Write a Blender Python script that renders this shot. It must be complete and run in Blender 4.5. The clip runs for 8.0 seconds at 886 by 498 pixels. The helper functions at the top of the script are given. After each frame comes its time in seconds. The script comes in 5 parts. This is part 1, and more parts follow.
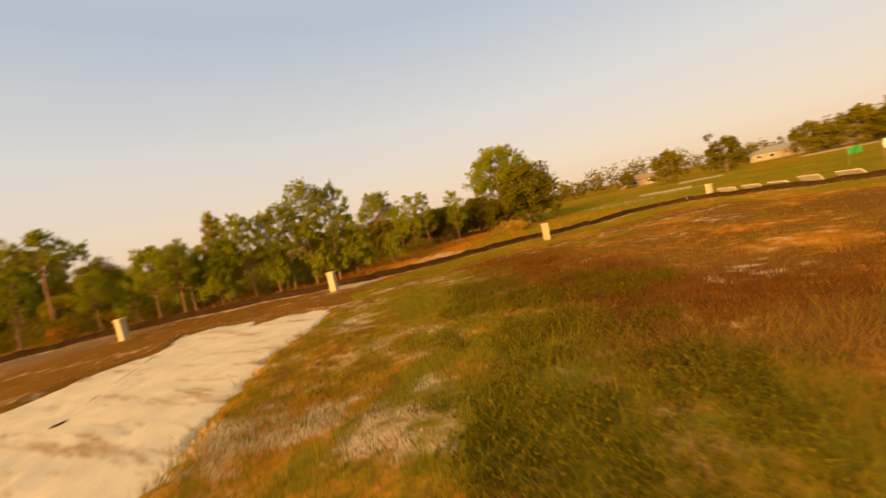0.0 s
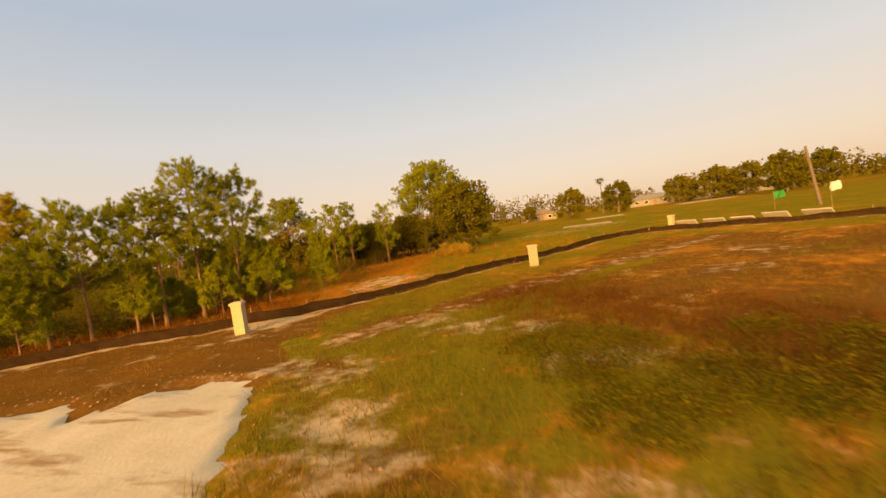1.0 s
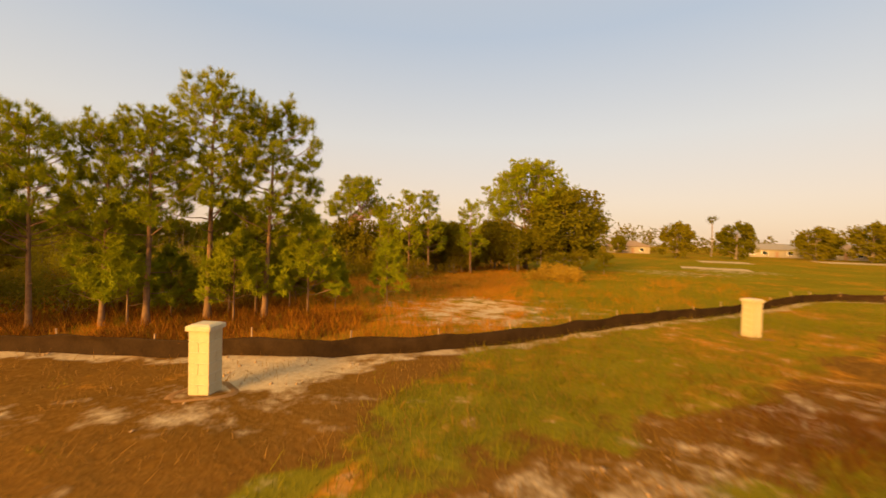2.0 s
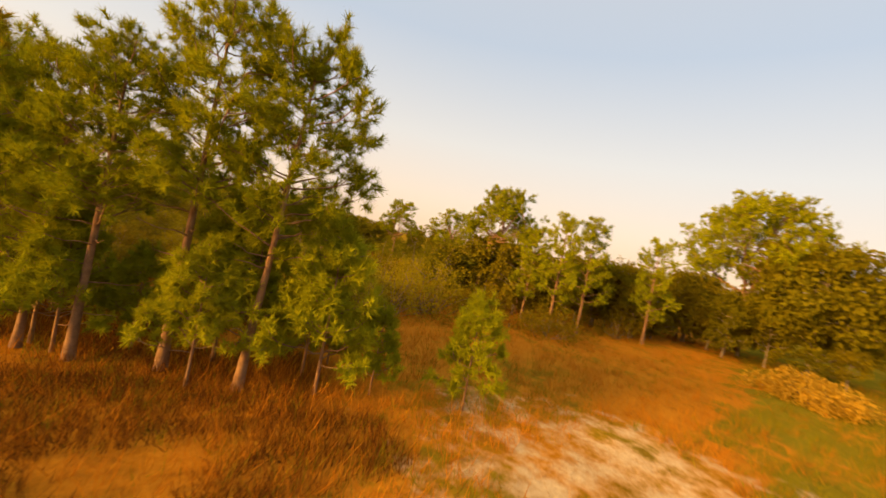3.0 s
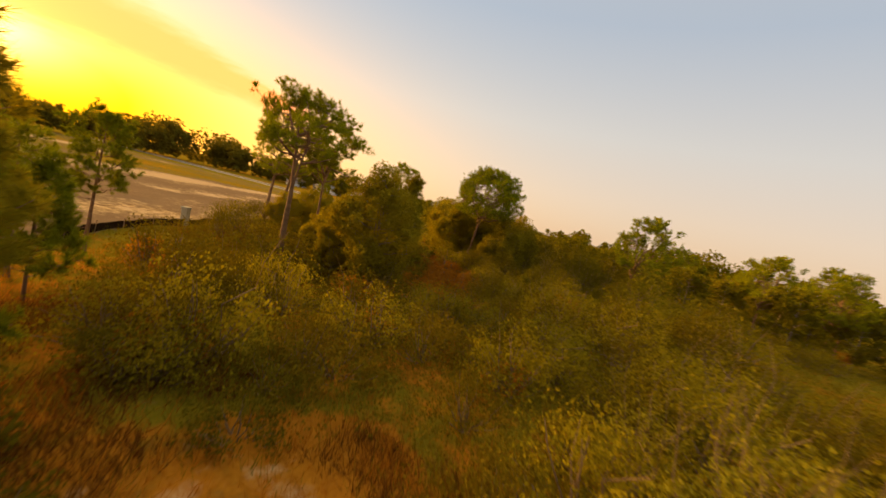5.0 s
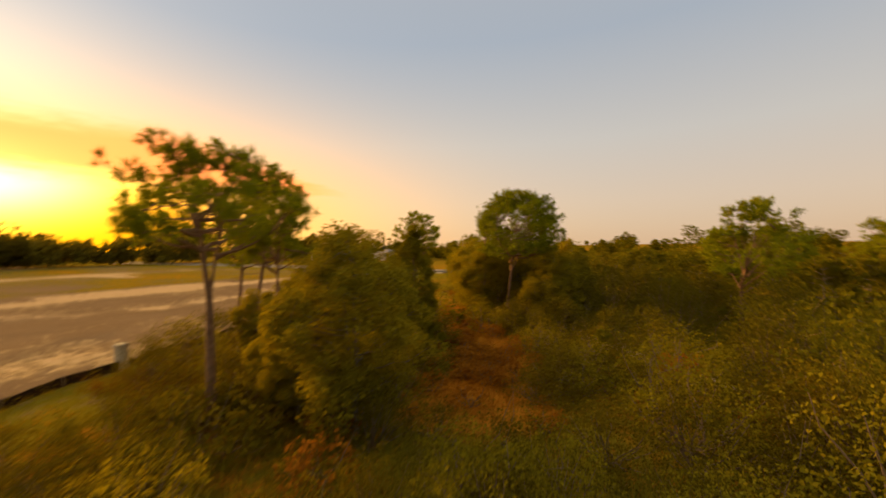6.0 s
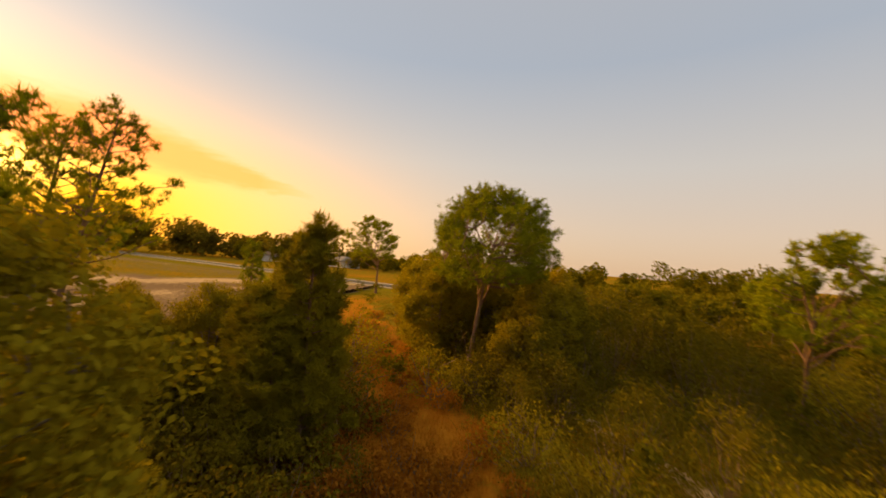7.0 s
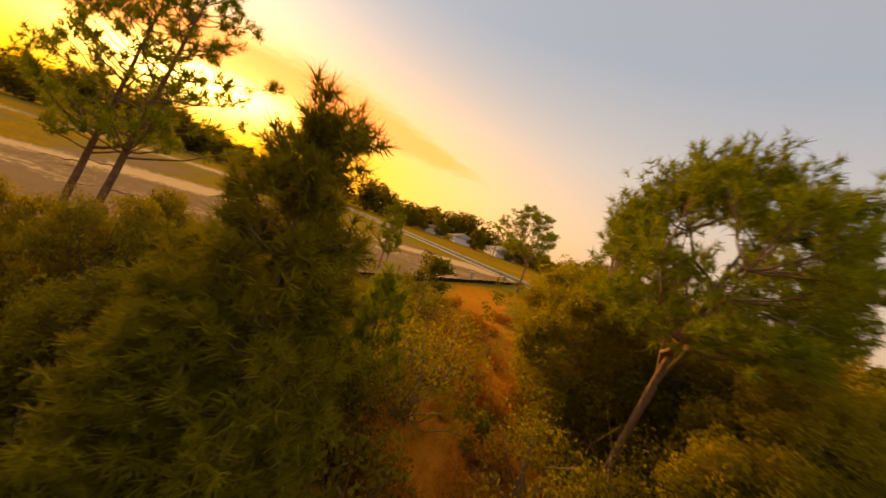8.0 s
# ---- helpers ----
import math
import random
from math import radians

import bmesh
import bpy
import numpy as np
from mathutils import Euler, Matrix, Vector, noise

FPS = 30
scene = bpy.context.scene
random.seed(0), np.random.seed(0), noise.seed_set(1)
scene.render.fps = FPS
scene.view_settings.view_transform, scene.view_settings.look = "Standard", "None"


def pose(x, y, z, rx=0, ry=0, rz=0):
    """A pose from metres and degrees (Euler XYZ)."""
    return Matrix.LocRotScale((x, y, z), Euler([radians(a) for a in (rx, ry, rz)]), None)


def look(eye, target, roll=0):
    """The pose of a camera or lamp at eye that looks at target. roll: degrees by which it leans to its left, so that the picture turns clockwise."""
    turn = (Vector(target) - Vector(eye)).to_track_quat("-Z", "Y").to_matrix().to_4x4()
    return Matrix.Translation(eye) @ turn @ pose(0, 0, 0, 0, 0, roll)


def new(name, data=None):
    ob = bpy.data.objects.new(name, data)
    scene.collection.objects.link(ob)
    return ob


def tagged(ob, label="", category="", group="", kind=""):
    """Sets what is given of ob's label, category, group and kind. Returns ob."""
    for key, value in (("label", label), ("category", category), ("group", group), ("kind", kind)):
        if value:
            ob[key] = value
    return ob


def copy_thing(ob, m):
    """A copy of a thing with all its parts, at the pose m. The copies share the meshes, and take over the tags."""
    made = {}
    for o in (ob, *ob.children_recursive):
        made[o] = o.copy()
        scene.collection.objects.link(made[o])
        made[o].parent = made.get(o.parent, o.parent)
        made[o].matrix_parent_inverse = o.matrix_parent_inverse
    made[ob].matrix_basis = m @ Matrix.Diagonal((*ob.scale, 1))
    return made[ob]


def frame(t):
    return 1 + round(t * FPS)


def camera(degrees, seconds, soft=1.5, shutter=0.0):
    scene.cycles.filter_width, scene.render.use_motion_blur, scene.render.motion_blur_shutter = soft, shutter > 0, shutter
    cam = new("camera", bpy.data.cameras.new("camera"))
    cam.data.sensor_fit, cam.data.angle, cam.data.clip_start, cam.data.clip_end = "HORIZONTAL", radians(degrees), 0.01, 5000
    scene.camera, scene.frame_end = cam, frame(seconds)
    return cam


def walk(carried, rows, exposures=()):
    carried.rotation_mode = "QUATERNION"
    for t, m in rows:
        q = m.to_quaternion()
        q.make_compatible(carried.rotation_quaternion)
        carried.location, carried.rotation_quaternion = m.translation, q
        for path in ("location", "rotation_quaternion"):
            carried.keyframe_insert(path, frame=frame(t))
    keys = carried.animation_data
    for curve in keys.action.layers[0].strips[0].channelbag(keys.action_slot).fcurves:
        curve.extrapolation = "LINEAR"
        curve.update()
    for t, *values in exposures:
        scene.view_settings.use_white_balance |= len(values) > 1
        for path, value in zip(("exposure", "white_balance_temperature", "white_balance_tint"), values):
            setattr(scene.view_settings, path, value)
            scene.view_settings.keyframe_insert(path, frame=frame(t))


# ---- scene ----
cam = camera(96.0, 8.0, soft=1.5, shutter=0.25)
PATH = [
    (0, (13.801, 3.787, 3.202), (12.743, 5.478, 3.059), -11.9),
    (0.5, (9.593, 6.022, 3.069), (8.995, 7.927, 2.958), -14.4),
    (1, (6.08, 9.219, 3.13), (5.509, 11.133, 3.025), -8.2),
    (1.5, (3.331, 12.901, 3.157), (2.702, 14.796, 3.061), -4.1),
    (2, (0.685, 17.239, 3.032), (-0.19, 19.037, 2.992), 1.4),
    (2.2, (-0.175, 18.902, 2.944), (-1.178, 20.633, 2.942), 2.6),
    (3.3, (-3.399, 27.172, 4.509), (-5.127, 28.174, 4.424), 14.5),
    (3.5, (-3.94, 28.392, 4.593), (-5.787, 29.153, 4.497), 15.5),
    (3.7, (-5.15, 29.255, 4.766), (-7.074, 29.791, 4.674), 14.9),
    (4, (-7.807, 29.999, 5.098), (-9.788, 30.221, 4.945), 14.2),
    (4.5, (-12.211, 31.536, 5.295), (-14.166, 31.178, 5.076), 15.6),
    (4.7, (-14.561, 31.332, 4.857), (-16.466, 30.765, 4.636), 15.9),
    (5.8, (-23.963, 28.601, 5.762), (-25.61, 27.469, 5.678), 5.0),
    (6, (-25.618, 27.853, 5.871), (-27.369, 26.886, 5.859), -0.9),
    (6.5, (-30.157, 26.055, 5.778), (-32.08, 25.513, 5.873), -6.2),
    (7, (-34.24, 24.42, 5.984), (-36.068, 23.611, 6.05), 4.6),
    (7.5, (-37.984, 22.772, 6.134), (-39.651, 21.667, 6.114), 12.9),
    (8, (-41.365, 21.293, 5.923), (-42.752, 19.856, 5.807), 18.8),
]
EXPOSURES = [(0, 1.14, 6900, 10), (2.2, 1.2, 6900, 10), (3.5, 1.5, 7000, 10), (4.5, 1.35, 6900, 10), (5.8, 0.82, 7000, 10), (6.5, 1.0, 6900, 10), (7.2, 0.90, 7200, 13), (8, 0.90, 7400, 15)]
walk(cam, [(t, look(eye, target, roll)) for t, eye, target, roll in PATH], EXPOSURES)

# ---------------------------------------------------------------- light
SUN_AZ, SUN_EL = 172.0, 14.0          # degrees left of +y, degrees up
sun_dir = Vector((-math.sin(radians(SUN_AZ)) * math.cos(radians(SUN_EL)), math.cos(radians(SUN_AZ)) * math.cos(radians(SUN_EL)), math.sin(radians(SUN_EL))))

sun_data = bpy.data.lights.new("sun", "SUN")
sun_data.energy, sun_data.angle, sun_data.color = 5.0, radians(24.0), (1.0, 0.54, 0.14)
sun = new("sun", sun_data)
sun.matrix_world = look((0, 0, 60), Vector((0, 0, 60)) - sun_dir)


def make_world():
    """Low-sun sky with a warm haze near the horizon and one long cloud beside the sun."""
    world = bpy.data.worlds.new("evening_sky")
    world.use_nodes = True
    nt = world.node_tree
    nt.nodes.clear()
    N, Lk = nt.nodes.new, nt.links.new

    def math_node(op, a, b=None, clamp=False):
        n = N("ShaderNodeMath")
        n.operation, n.use_clamp = op, clamp
        for k, v in enumerate((a, b)):
            if v is None:
                continue
            if isinstance(v, (int, float)):
                n.inputs[k].default_value = v
            else:
                Lk(v, n.inputs[k])
        return n.outputs[0]

    def ramp(v, stops):
        n = N("ShaderNodeValToRGB")
        e = n.color_ramp.elements
        while len(e) < len(stops):
            e.new(0.5)
        for el, (p, c) in zip(e, stops):
            el.position, el.color = p, (*c, 1)
        Lk(v, n.inputs[0])
        return n.outputs[0]

    def mix(kind, fac, a, b):
        n = N("ShaderNodeMix")
        n.data_type, n.blend_type = "RGBA", kind
        for sock, v in ((n.inputs[0], fac), (n.inputs[6], a), (n.inputs[7], b)):
            if isinstance(v, (int, float)):
                sock.default_value = v
            elif isinstance(v, tuple):
                sock.default_value = (*v, 1)
            else:
                Lk(v, sock)
        return n.outputs[2]

    sky = N("ShaderNodeTexSky")
    sky.sky_type, sky.sun_disc = "NISHITA", False
    sky.sun_elevation, sky.sun_rotation = radians(SUN_EL), radians(-SUN_AZ)
    sky.altitude, sky.air_density, sky.dust_density, sky.ozone_density = 10, 1.0, 1.6, 1.5

    coord = N("ShaderNodeTexCoord")
    sep = N("ShaderNodeSeparateXYZ")
    Lk(coord.outputs["Generated"], sep.inputs[0])
    up = sep.outputs[2]

    # evening haze: cream and pink low, blue-grey above; unseen warm zenith added as fill
    haze = ramp(math_node("ABSOLUTE", up), [(0.0, (0.72, 0.50, 0.33)), (0.10, (0.70, 0.55, 0.43)), (0.24, (0.60, 0.57, 0.54)), (0.45, (0.40, 0.46, 0.55)), (0.64, (0.44, 0.47, 0.53)), (0.80, (0.85, 0.74, 0.56)), (1.0, (1.10, 0.90, 0.58))])
    base = mix("MIX", 0.82, mix("MULTIPLY", 1.0, sky.outputs[0], (0.10, 0.10, 0.10)), haze)

    # bearing from the sun, positive to its left, and height, both in degrees
    flat = Vector((sun_dir.x, sun_dir.y)).normalized()

    def along(vec):
        n = N("ShaderNodeVectorMath")
        n.operation = "DOT_PRODUCT"
        Lk(coord.outputs["Generated"], n.inputs[0])
        n.inputs[1].default_value = vec
        return n.outputs["Value"]

    bearing = math_node("MULTIPLY", math_node("ARCTAN2", along((-flat.y, flat.x, 0)), along((flat.x, flat.y, 0))), 57.3)
    el = math_node("MULTIPLY", up, 57.3)

    def bell(v, mid, width):
        d = math_node("DIVIDE", math_node("SUBTRACT", v, mid), width)
        return math_node("POWER", 2.718, math_node("MULTIPLY", math_node("MULTIPLY", d, d), -1.0))

    above = math_node("MAXIMUM", el, 3.0)
    yellow = math_node("MULTIPLY", math_node("MULTIPLY", bell(bearing, -2.0, 32.0), bell(above, 3.0, 10.5)), 1.30, True)
    peach = math_node("MULTIPLY", bell(bearing, 0.0, 44.0), bell(above, 3.0, 12.5))
    core = math_node("MULTIPLY", bell(bearing, 0.0, 10.0), bell(el, 7.5, 3.2))
    full = mix("ADD", peach, base, (0.26, 0.18, 0.0))
    full = mix("MIX", yellow, full, (2.2, 0.84, 0.012))
    full = mix("ADD", core, full, (9.0, 6.0, 1.5))

    # one long evening cloud that thins out to the sun's right
    soft = N("ShaderNodeTexNoise")
    stretch = N("ShaderNodeMapping")
    stretch.inputs["Scale"].default_value = (5.0, 5.0, 26.0)
    Lk(coord.outputs["Generated"], stretch.inputs[0])
    Lk(stretch.outputs[0], soft.inputs["Vector"])
    soft.inputs["Detail"].default_value = 4.0
    wob = math_node("MULTIPLY", math_node("SUBTRACT", soft.outputs["Fac"], 0.5), 1.6)
    run = math_node("DIVIDE", math_node("ADD", bearing, 40.0), 22.0)
    run1 = math_node("MINIMUM", math_node("MAXIMUM", run, 0.0), 1.0)
    centre = math_node("ADD", math_node("ADD", math_node("MULTIPLY", run1, 3.6), 7.2), wob)
    half = math_node("ADD", math_node("MULTIPLY", run1, 2.9), 0.25)
    off = math_node("DIVIDE", math_node("ABSOLUTE", math_node("SUBTRACT", el, centre)), half)
    body = N("ShaderNodeMapRange")
    body.interpolation_type = "SMOOTHSTEP"
    body.inputs[1].default_value, body.inputs[2].default_value, body.inputs[3].default_value, body.inputs[4].default_value = 0.35, 1.35, 0.90, 0.0
    Lk(off, body.inputs[0])
    ends = math_node("MULTIPLY", math_node("MULTIPLY", run, 3.0, True), math_node("MULTIPLY", math_node("SUBTRACT", 60.0, bearing), 0.05, True))
    cloud = math_node("MULTIPLY", body.outputs[0], ends)
    full = mix("MIX", cloud, full, (2.5, 0.60, 0.15))
    bg = N("ShaderNodeBackground")
    Lk(full, bg.inputs[0])
    bg.inputs[1].default_value = 0.60
    out = N("ShaderNodeOutputWorld")
    Lk(bg.outputs[0], out.inputs[0])
    scene.world = world


make_world()


# ---------------------------------------------------------------- materials
def material(name, rough=0.85, spec=0.2):
    m = bpy.data.materials.new(name)
    m.use_nodes = True
    b = m.node_tree.nodes["Principled BSDF"]
    b.inputs["Roughness"].default_value = rough
    b.inputs["Specular IOR Level"].default_value = spec
    return m, m.node_tree, b


def tex_coord(nt, kind="Object"):
    return nt.nodes.new("ShaderNodeTexCoord").outputs[kind]


def noise_tex(nt, vec, scale, detail=4.0, rough=0.6):
    n = nt.nodes.new("ShaderNodeTexNoise")
    n.inputs["Scale"].default_value, n.inputs["Detail"].default_value, n.inputs["Roughness"].default_value = scale, detail, rough
    nt.links.new(vec, n.inputs["Vector"])
    return n.outputs["Fac"]


def ramp_node(nt, fac, stops):
    n = nt.nodes.new("ShaderNodeValToRGB")
    e = n.color_ramp.elements
    while len(e) < len(stops):
        e.new(0.5)
    for el, (p, c) in zip(e, stops):
        el.position, el.color = p, (*c, 1)
    nt.links.new(fac, n.inputs[0])
    return n.outputs[0]


def mix_node(nt, fac, a, b, blend="MIX"):
    n = nt.nodes.new("ShaderNodeMix")
    n.data_type, n.blend_type = "RGBA", blend
    for sock, v in ((n.inputs[0], fac), (n.inputs[6], a), (n.inputs[7], b)):
        if isinstance(v, (int, float)):
            sock.default_value = v
        elif isinstance(v, tuple):
            sock.default_value = (*v, 1)
        else:
            nt.links.new(v, sock)
    return n.outputs[2]


def bump(nt, bsdf, height, strength=0.4, dist=0.05):
    n = nt.nodes.new("ShaderNodeBump")
    n.inputs["Strength"].default_value, n.inputs["Distance"].default_value = strength, dist
    nt.links.new(height, n.inputs["Height"])
    nt.links.new(n.outputs[0], bsdf.inputs["Normal"])


def plain_material(name, dark, light, scale=6.0, rough=0.85, bump_by=0.3, spec=0.2, metal=0.0):
    """Two tones over coarse and fine grain."""
    m, nt, b = material(name, rough, spec)
    v = tex_coord(nt)
    coarse, fine = noise_tex(nt, v, scale), noise_tex(nt, v, scale * 9, 3.0)
    col = mix_node(nt, 0.35, ramp_node(nt, coarse, [(0.3, dark), (0.7, light)]), ramp_node(nt, fine, [(0.3, dark), (0.7, light)]))
    nt.links.new(col, b.inputs["Base Color"])
    b.inputs["Metallic"].default_value = metal
    bump(nt, b, fine, bump_by, 0.02)
    return m


def leaf_material(name, tones, trans=0.5, patch=1.2, per_object=0.35):
    """Leaves: colour from clumps, from each leaf and from each plant, some light coming through."""
    m, nt, b = material(name, 0.9, 0.02)
    v = tex_coord(nt)
    geo = nt.nodes.new("ShaderNodeNewGeometry")
    info = nt.nodes.new("ShaderNodeObjectInfo")
    clump = noise_tex(nt, v, patch, 2.0)
    a = ramp_node(nt, clump, [(0.3, tones[0]), (0.7, tones[1])])
    c = ramp_node(nt, geo.outputs["Random Per Island"], [(0.0, tones[0]), (0.6, tones[1]), (1.0, tones[2])])
    d = ramp_node(nt, info.outputs["Random"], [(0.0, tones[0]), (0.55, tones[1]), (1.0, tones[2])])
    col = mix_node(nt, per_object, mix_node(nt, 0.32, a, c), d)
    nt.links.new(col, b.inputs["Base Color"])
    tr = nt.nodes.new("ShaderNodeBsdfTranslucent")
    nt.links.new(mix_node(nt, 1.0, col, (1.0, 0.95, 0.55), "MULTIPLY"), tr.inputs[0])
    mx = nt.nodes.new("ShaderNodeMixShader")
    mx.inputs[0].default_value = trans
    nt.links.new(b.outputs[0], mx.inputs[1])
    nt.links.new(tr.outputs[0], mx.inputs[2])
    nt.links.new(mx.outputs[0], nt.nodes["Material Output"].inputs[0])
    return m


def ground_material():
    """Soil under a thin cover: the mesh carries how much grass, dry thatch, sand and bare soil there is."""
    m, nt, b = material("ground_cover", 1.0, 0.0)
    v = tex_coord(nt)
    big, mid, fine = noise_tex(nt, v, 0.22, 5.0, 0.65), noise_tex(nt, v, 1.3, 5.0, 0.65), noise_tex(nt, v, 9.0, 4.0, 0.7)
    attr = nt.nodes.new("ShaderNodeAttribute")
    attr.attribute_name = "cover"
    sep = nt.nodes.new("ShaderNodeSeparateColor")
    nt.links.new(attr.outputs["Color"], sep.inputs[0])

    def soft(weight, amount=0.72):
        n = nt.nodes.new("ShaderNodeMath")
        n.operation = "MULTIPLY_ADD"
        nt.links.new(mid, n.inputs[0])
        n.inputs[1].default_value = amount * 2
        n.inputs[2].default_value = -amount
        k = nt.nodes.new("ShaderNodeMath")
        k.operation, k.use_clamp = "ADD", True
        nt.links.new(weight, k.inputs[0])
        nt.links.new(n.outputs[0], k.inputs[1])
        s = nt.nodes.new("ShaderNodeMapRange")
        s.interpolation_type = "SMOOTHSTEP"
        s.inputs[1].default_value, s.inputs[2].default_value = 0.30, 0.70
        nt.links.new(k.outputs[0], s.inputs[0])
        return s.outputs[0]

    grass = mix_node(nt, 0.5, ramp_node(nt, big, [(0.3, (0.125, 0.104, 0.0068)), (0.7, (0.205, 0.162, 0.0119))]), ramp_node(nt, fine, [(0.3, (0.088, 0.078, 0.0059)), (0.7, (0.227, 0.170, 0.0153))]))
    dry = mix_node(nt, 0.5, ramp_node(nt, mid, [(0.3, (0.279, 0.102, 0.0074)), (0.7, (0.413, 0.175, 0.0147))]), ramp_node(nt, fine, [(0.3, (0.217, 0.078, 0.0074)), (0.7, (0.454, 0.202, 0.0209))]))
    soil = mix_node(nt, 0.5, ramp_node(nt, big, [(0.3, (0.108, 0.048, 0.0080)), (0.7, (0.180, 0.086, 0.0158))]), ramp_node(nt, fine, [(0.3, (0.088, 0.038, 0.0064)), (0.7, (0.196, 0.096, 0.0180))]))
    sand = mix_node(nt, 0.5, ramp_node(nt, mid, [(0.3, (0.317, 0.211, 0.1010)), (0.7, (0.475, 0.343, 0.1870))]), ramp_node(nt, fine, [(0.25, (0.264, 0.167, 0.0748)), (0.6, (0.528, 0.405, 0.2319))]))
    # lot dirt to the south-west, greyed in its colour for haze and reflected sky
    axes = nt.nodes.new("ShaderNodeSeparateXYZ")
    nt.links.new(v, axes.inputs[0])
    west = nt.nodes.new("ShaderNodeMapRange")
    west.interpolation_type = "SMOOTHSTEP"
    west.inputs[1].default_value, west.inputs[2].default_value = -14.0, -26.0
    nt.links.new(axes.outputs[0], west.inputs[0])
    dirt = mix_node(nt, 0.5, ramp_node(nt, big, [(0.3, (0.150, 0.100, 0.052)), (0.7, (0.215, 0.150, 0.085))]), ramp_node(nt, fine, [(0.3, (0.130, 0.085, 0.042)), (0.7, (0.230, 0.160, 0.092))]))
    soil = mix_node(nt, west.outputs[0], soil, dirt)
    col = mix_node(nt, soft(sep.outputs[0]), soil, grass)
    col = mix_node(nt, soft(sep.outputs[1]), col, dry)
    col = mix_node(nt, soft(sep.outputs[2]), col, sand)
    nt.links.new(col, b.inputs["Base Color"])
    bump(nt, b, mix_node(nt, 0.5, fine, mid), 0.7, 0.08)
    return m


M_GROUND = ground_material()


def pad_material():
    """Pale sand with brown soil dragged across it in long wheel streaks."""
    m, nt, b = material("pale_sand", 0.97, 0.05)
    v = tex_coord(nt)
    coarse, fine = noise_tex(nt, v, 0.9), noise_tex(nt, v, 14.0, 3.0)
    turn = nt.nodes.new("ShaderNodeMapping")
    turn.inputs["Rotation"].default_value = (0, 0, radians(57))
    turn.inputs["Scale"].default_value = (0.22, 1.5, 1.0)
    nt.links.new(v, turn.inputs[0])
    streak = noise_tex(nt, turn.outputs[0], 1.1, 6.0, 0.7)
    pale = mix_node(nt, 0.35, ramp_node(nt, coarse, [(0.3, (0.41, 0.345, 0.235)), (0.7, (0.53, 0.465, 0.34))]), ramp_node(nt, fine, [(0.3, (0.40, 0.33, 0.23)), (0.7, (0.58, 0.51, 0.39))]))
    dirt = ramp_node(nt, streak, [(0.53, (0.0, 0.0, 0.0)), (0.64, (0.85, 0.85, 0.85))])
    nt.links.new(mix_node(nt, dirt, pale, (0.25, 0.15, 0.065)), b.inputs["Base Color"])
    bump(nt, b, mix_node(nt, 0.5, fine, streak), 0.5, 0.03)
    return m


M_PAD = pad_material()
M_STUCCO = plain_material("cream_block", (0.378, 0.310, 0.1720), (0.473, 0.396, 0.2408), 3.0, 0.9, 0.35)
M_CAP = plain_material("cast_cap", (0.396, 0.327, 0.1978), (0.482, 0.413, 0.2752), 4.0, 0.85, 0.3)
M_MORTAR = plain_material("mortar", (0.40, 0.36, 0.27), (0.52, 0.47, 0.36), 5.0, 0.95, 0.3)
M_FABRIC = plain_material("black_geotextile", (0.020, 0.012, 0.006), (0.044, 0.026, 0.012), 2.5, 1.0, 0.2, 0.0)
M_STAKE = plain_material("raw_wood", (0.208, 0.128, 0.0640), (0.352, 0.232, 0.1200), 8.0, 0.85, 0.3)
M_BARK = plain_material("pine_bark", (0.11, 0.060, 0.030), (0.30, 0.175, 0.085), 5.0, 0.95, 0.8)
M_BARK_GREY = plain_material("grey_bark", (0.12, 0.095, 0.065), (0.26, 0.20, 0.14), 5.0, 0.95, 0.8)
M_TWIG = plain_material("dead_wood", (0.13, 0.085, 0.045), (0.24, 0.165, 0.09), 6.0, 0.9, 0.3)
M_NEEDLE = leaf_material("pine_needles", ((0.165, 0.185, 0.0075), (0.265, 0.285, 0.0115), (0.360, 0.350, 0.0160)), 0.28)
M_NEEDLE_DARK = leaf_material("pine_needles_deep", ((0.185, 0.160, 0.008), (0.280, 0.230, 0.011), (0.370, 0.290, 0.015)), 0.30)
M_OAK = leaf_material("oak_leaves", ((0.100, 0.098, 0.0062), (0.186, 0.164, 0.0094), (0.279, 0.210, 0.0146)), 0.5)
M_SCRUB = leaf_material("scrub_leaves", ((0.110, 0.086, 0.0046), (0.158, 0.115, 0.0062), (0.205, 0.138, 0.0085)), 0.30, 1.0, 0.5)
M_SCRUB_GREEN = leaf_material("wax_myrtle_leaves", ((0.195, 0.1638, 0.0078), (0.286, 0.2314, 0.01313), (0.3575, 0.2756, 0.01703)), 0.42, 1.0, 0.4)
M_WEED = leaf_material("weed_leaves", ((0.072, 0.070, 0.0048), (0.140, 0.120, 0.0072), (0.260, 0.160, 0.0115)), 0.4, 0.5, 0.0)
M_PALE = leaf_material("groundsel_leaves", ((0.180, 0.165, 0.012), (0.270, 0.240, 0.020), (0.350, 0.300, 0.034)), 0.40, 1.0, 0.3)
# about half the myrtle's tone, standing in for bushes dark against the light
M_SHADED_LEAF = leaf_material("shaded_leaves", ((0.095, 0.082, 0.0055), (0.152, 0.124, 0.0075), (0.212, 0.158, 0.011)), 0.3, 1.0, 0.3)
M_RUST = leaf_material("rust_leaves", ((0.26, 0.100, 0.010), (0.38, 0.155, 0.014), (0.46, 0.210, 0.022)), 0.4)
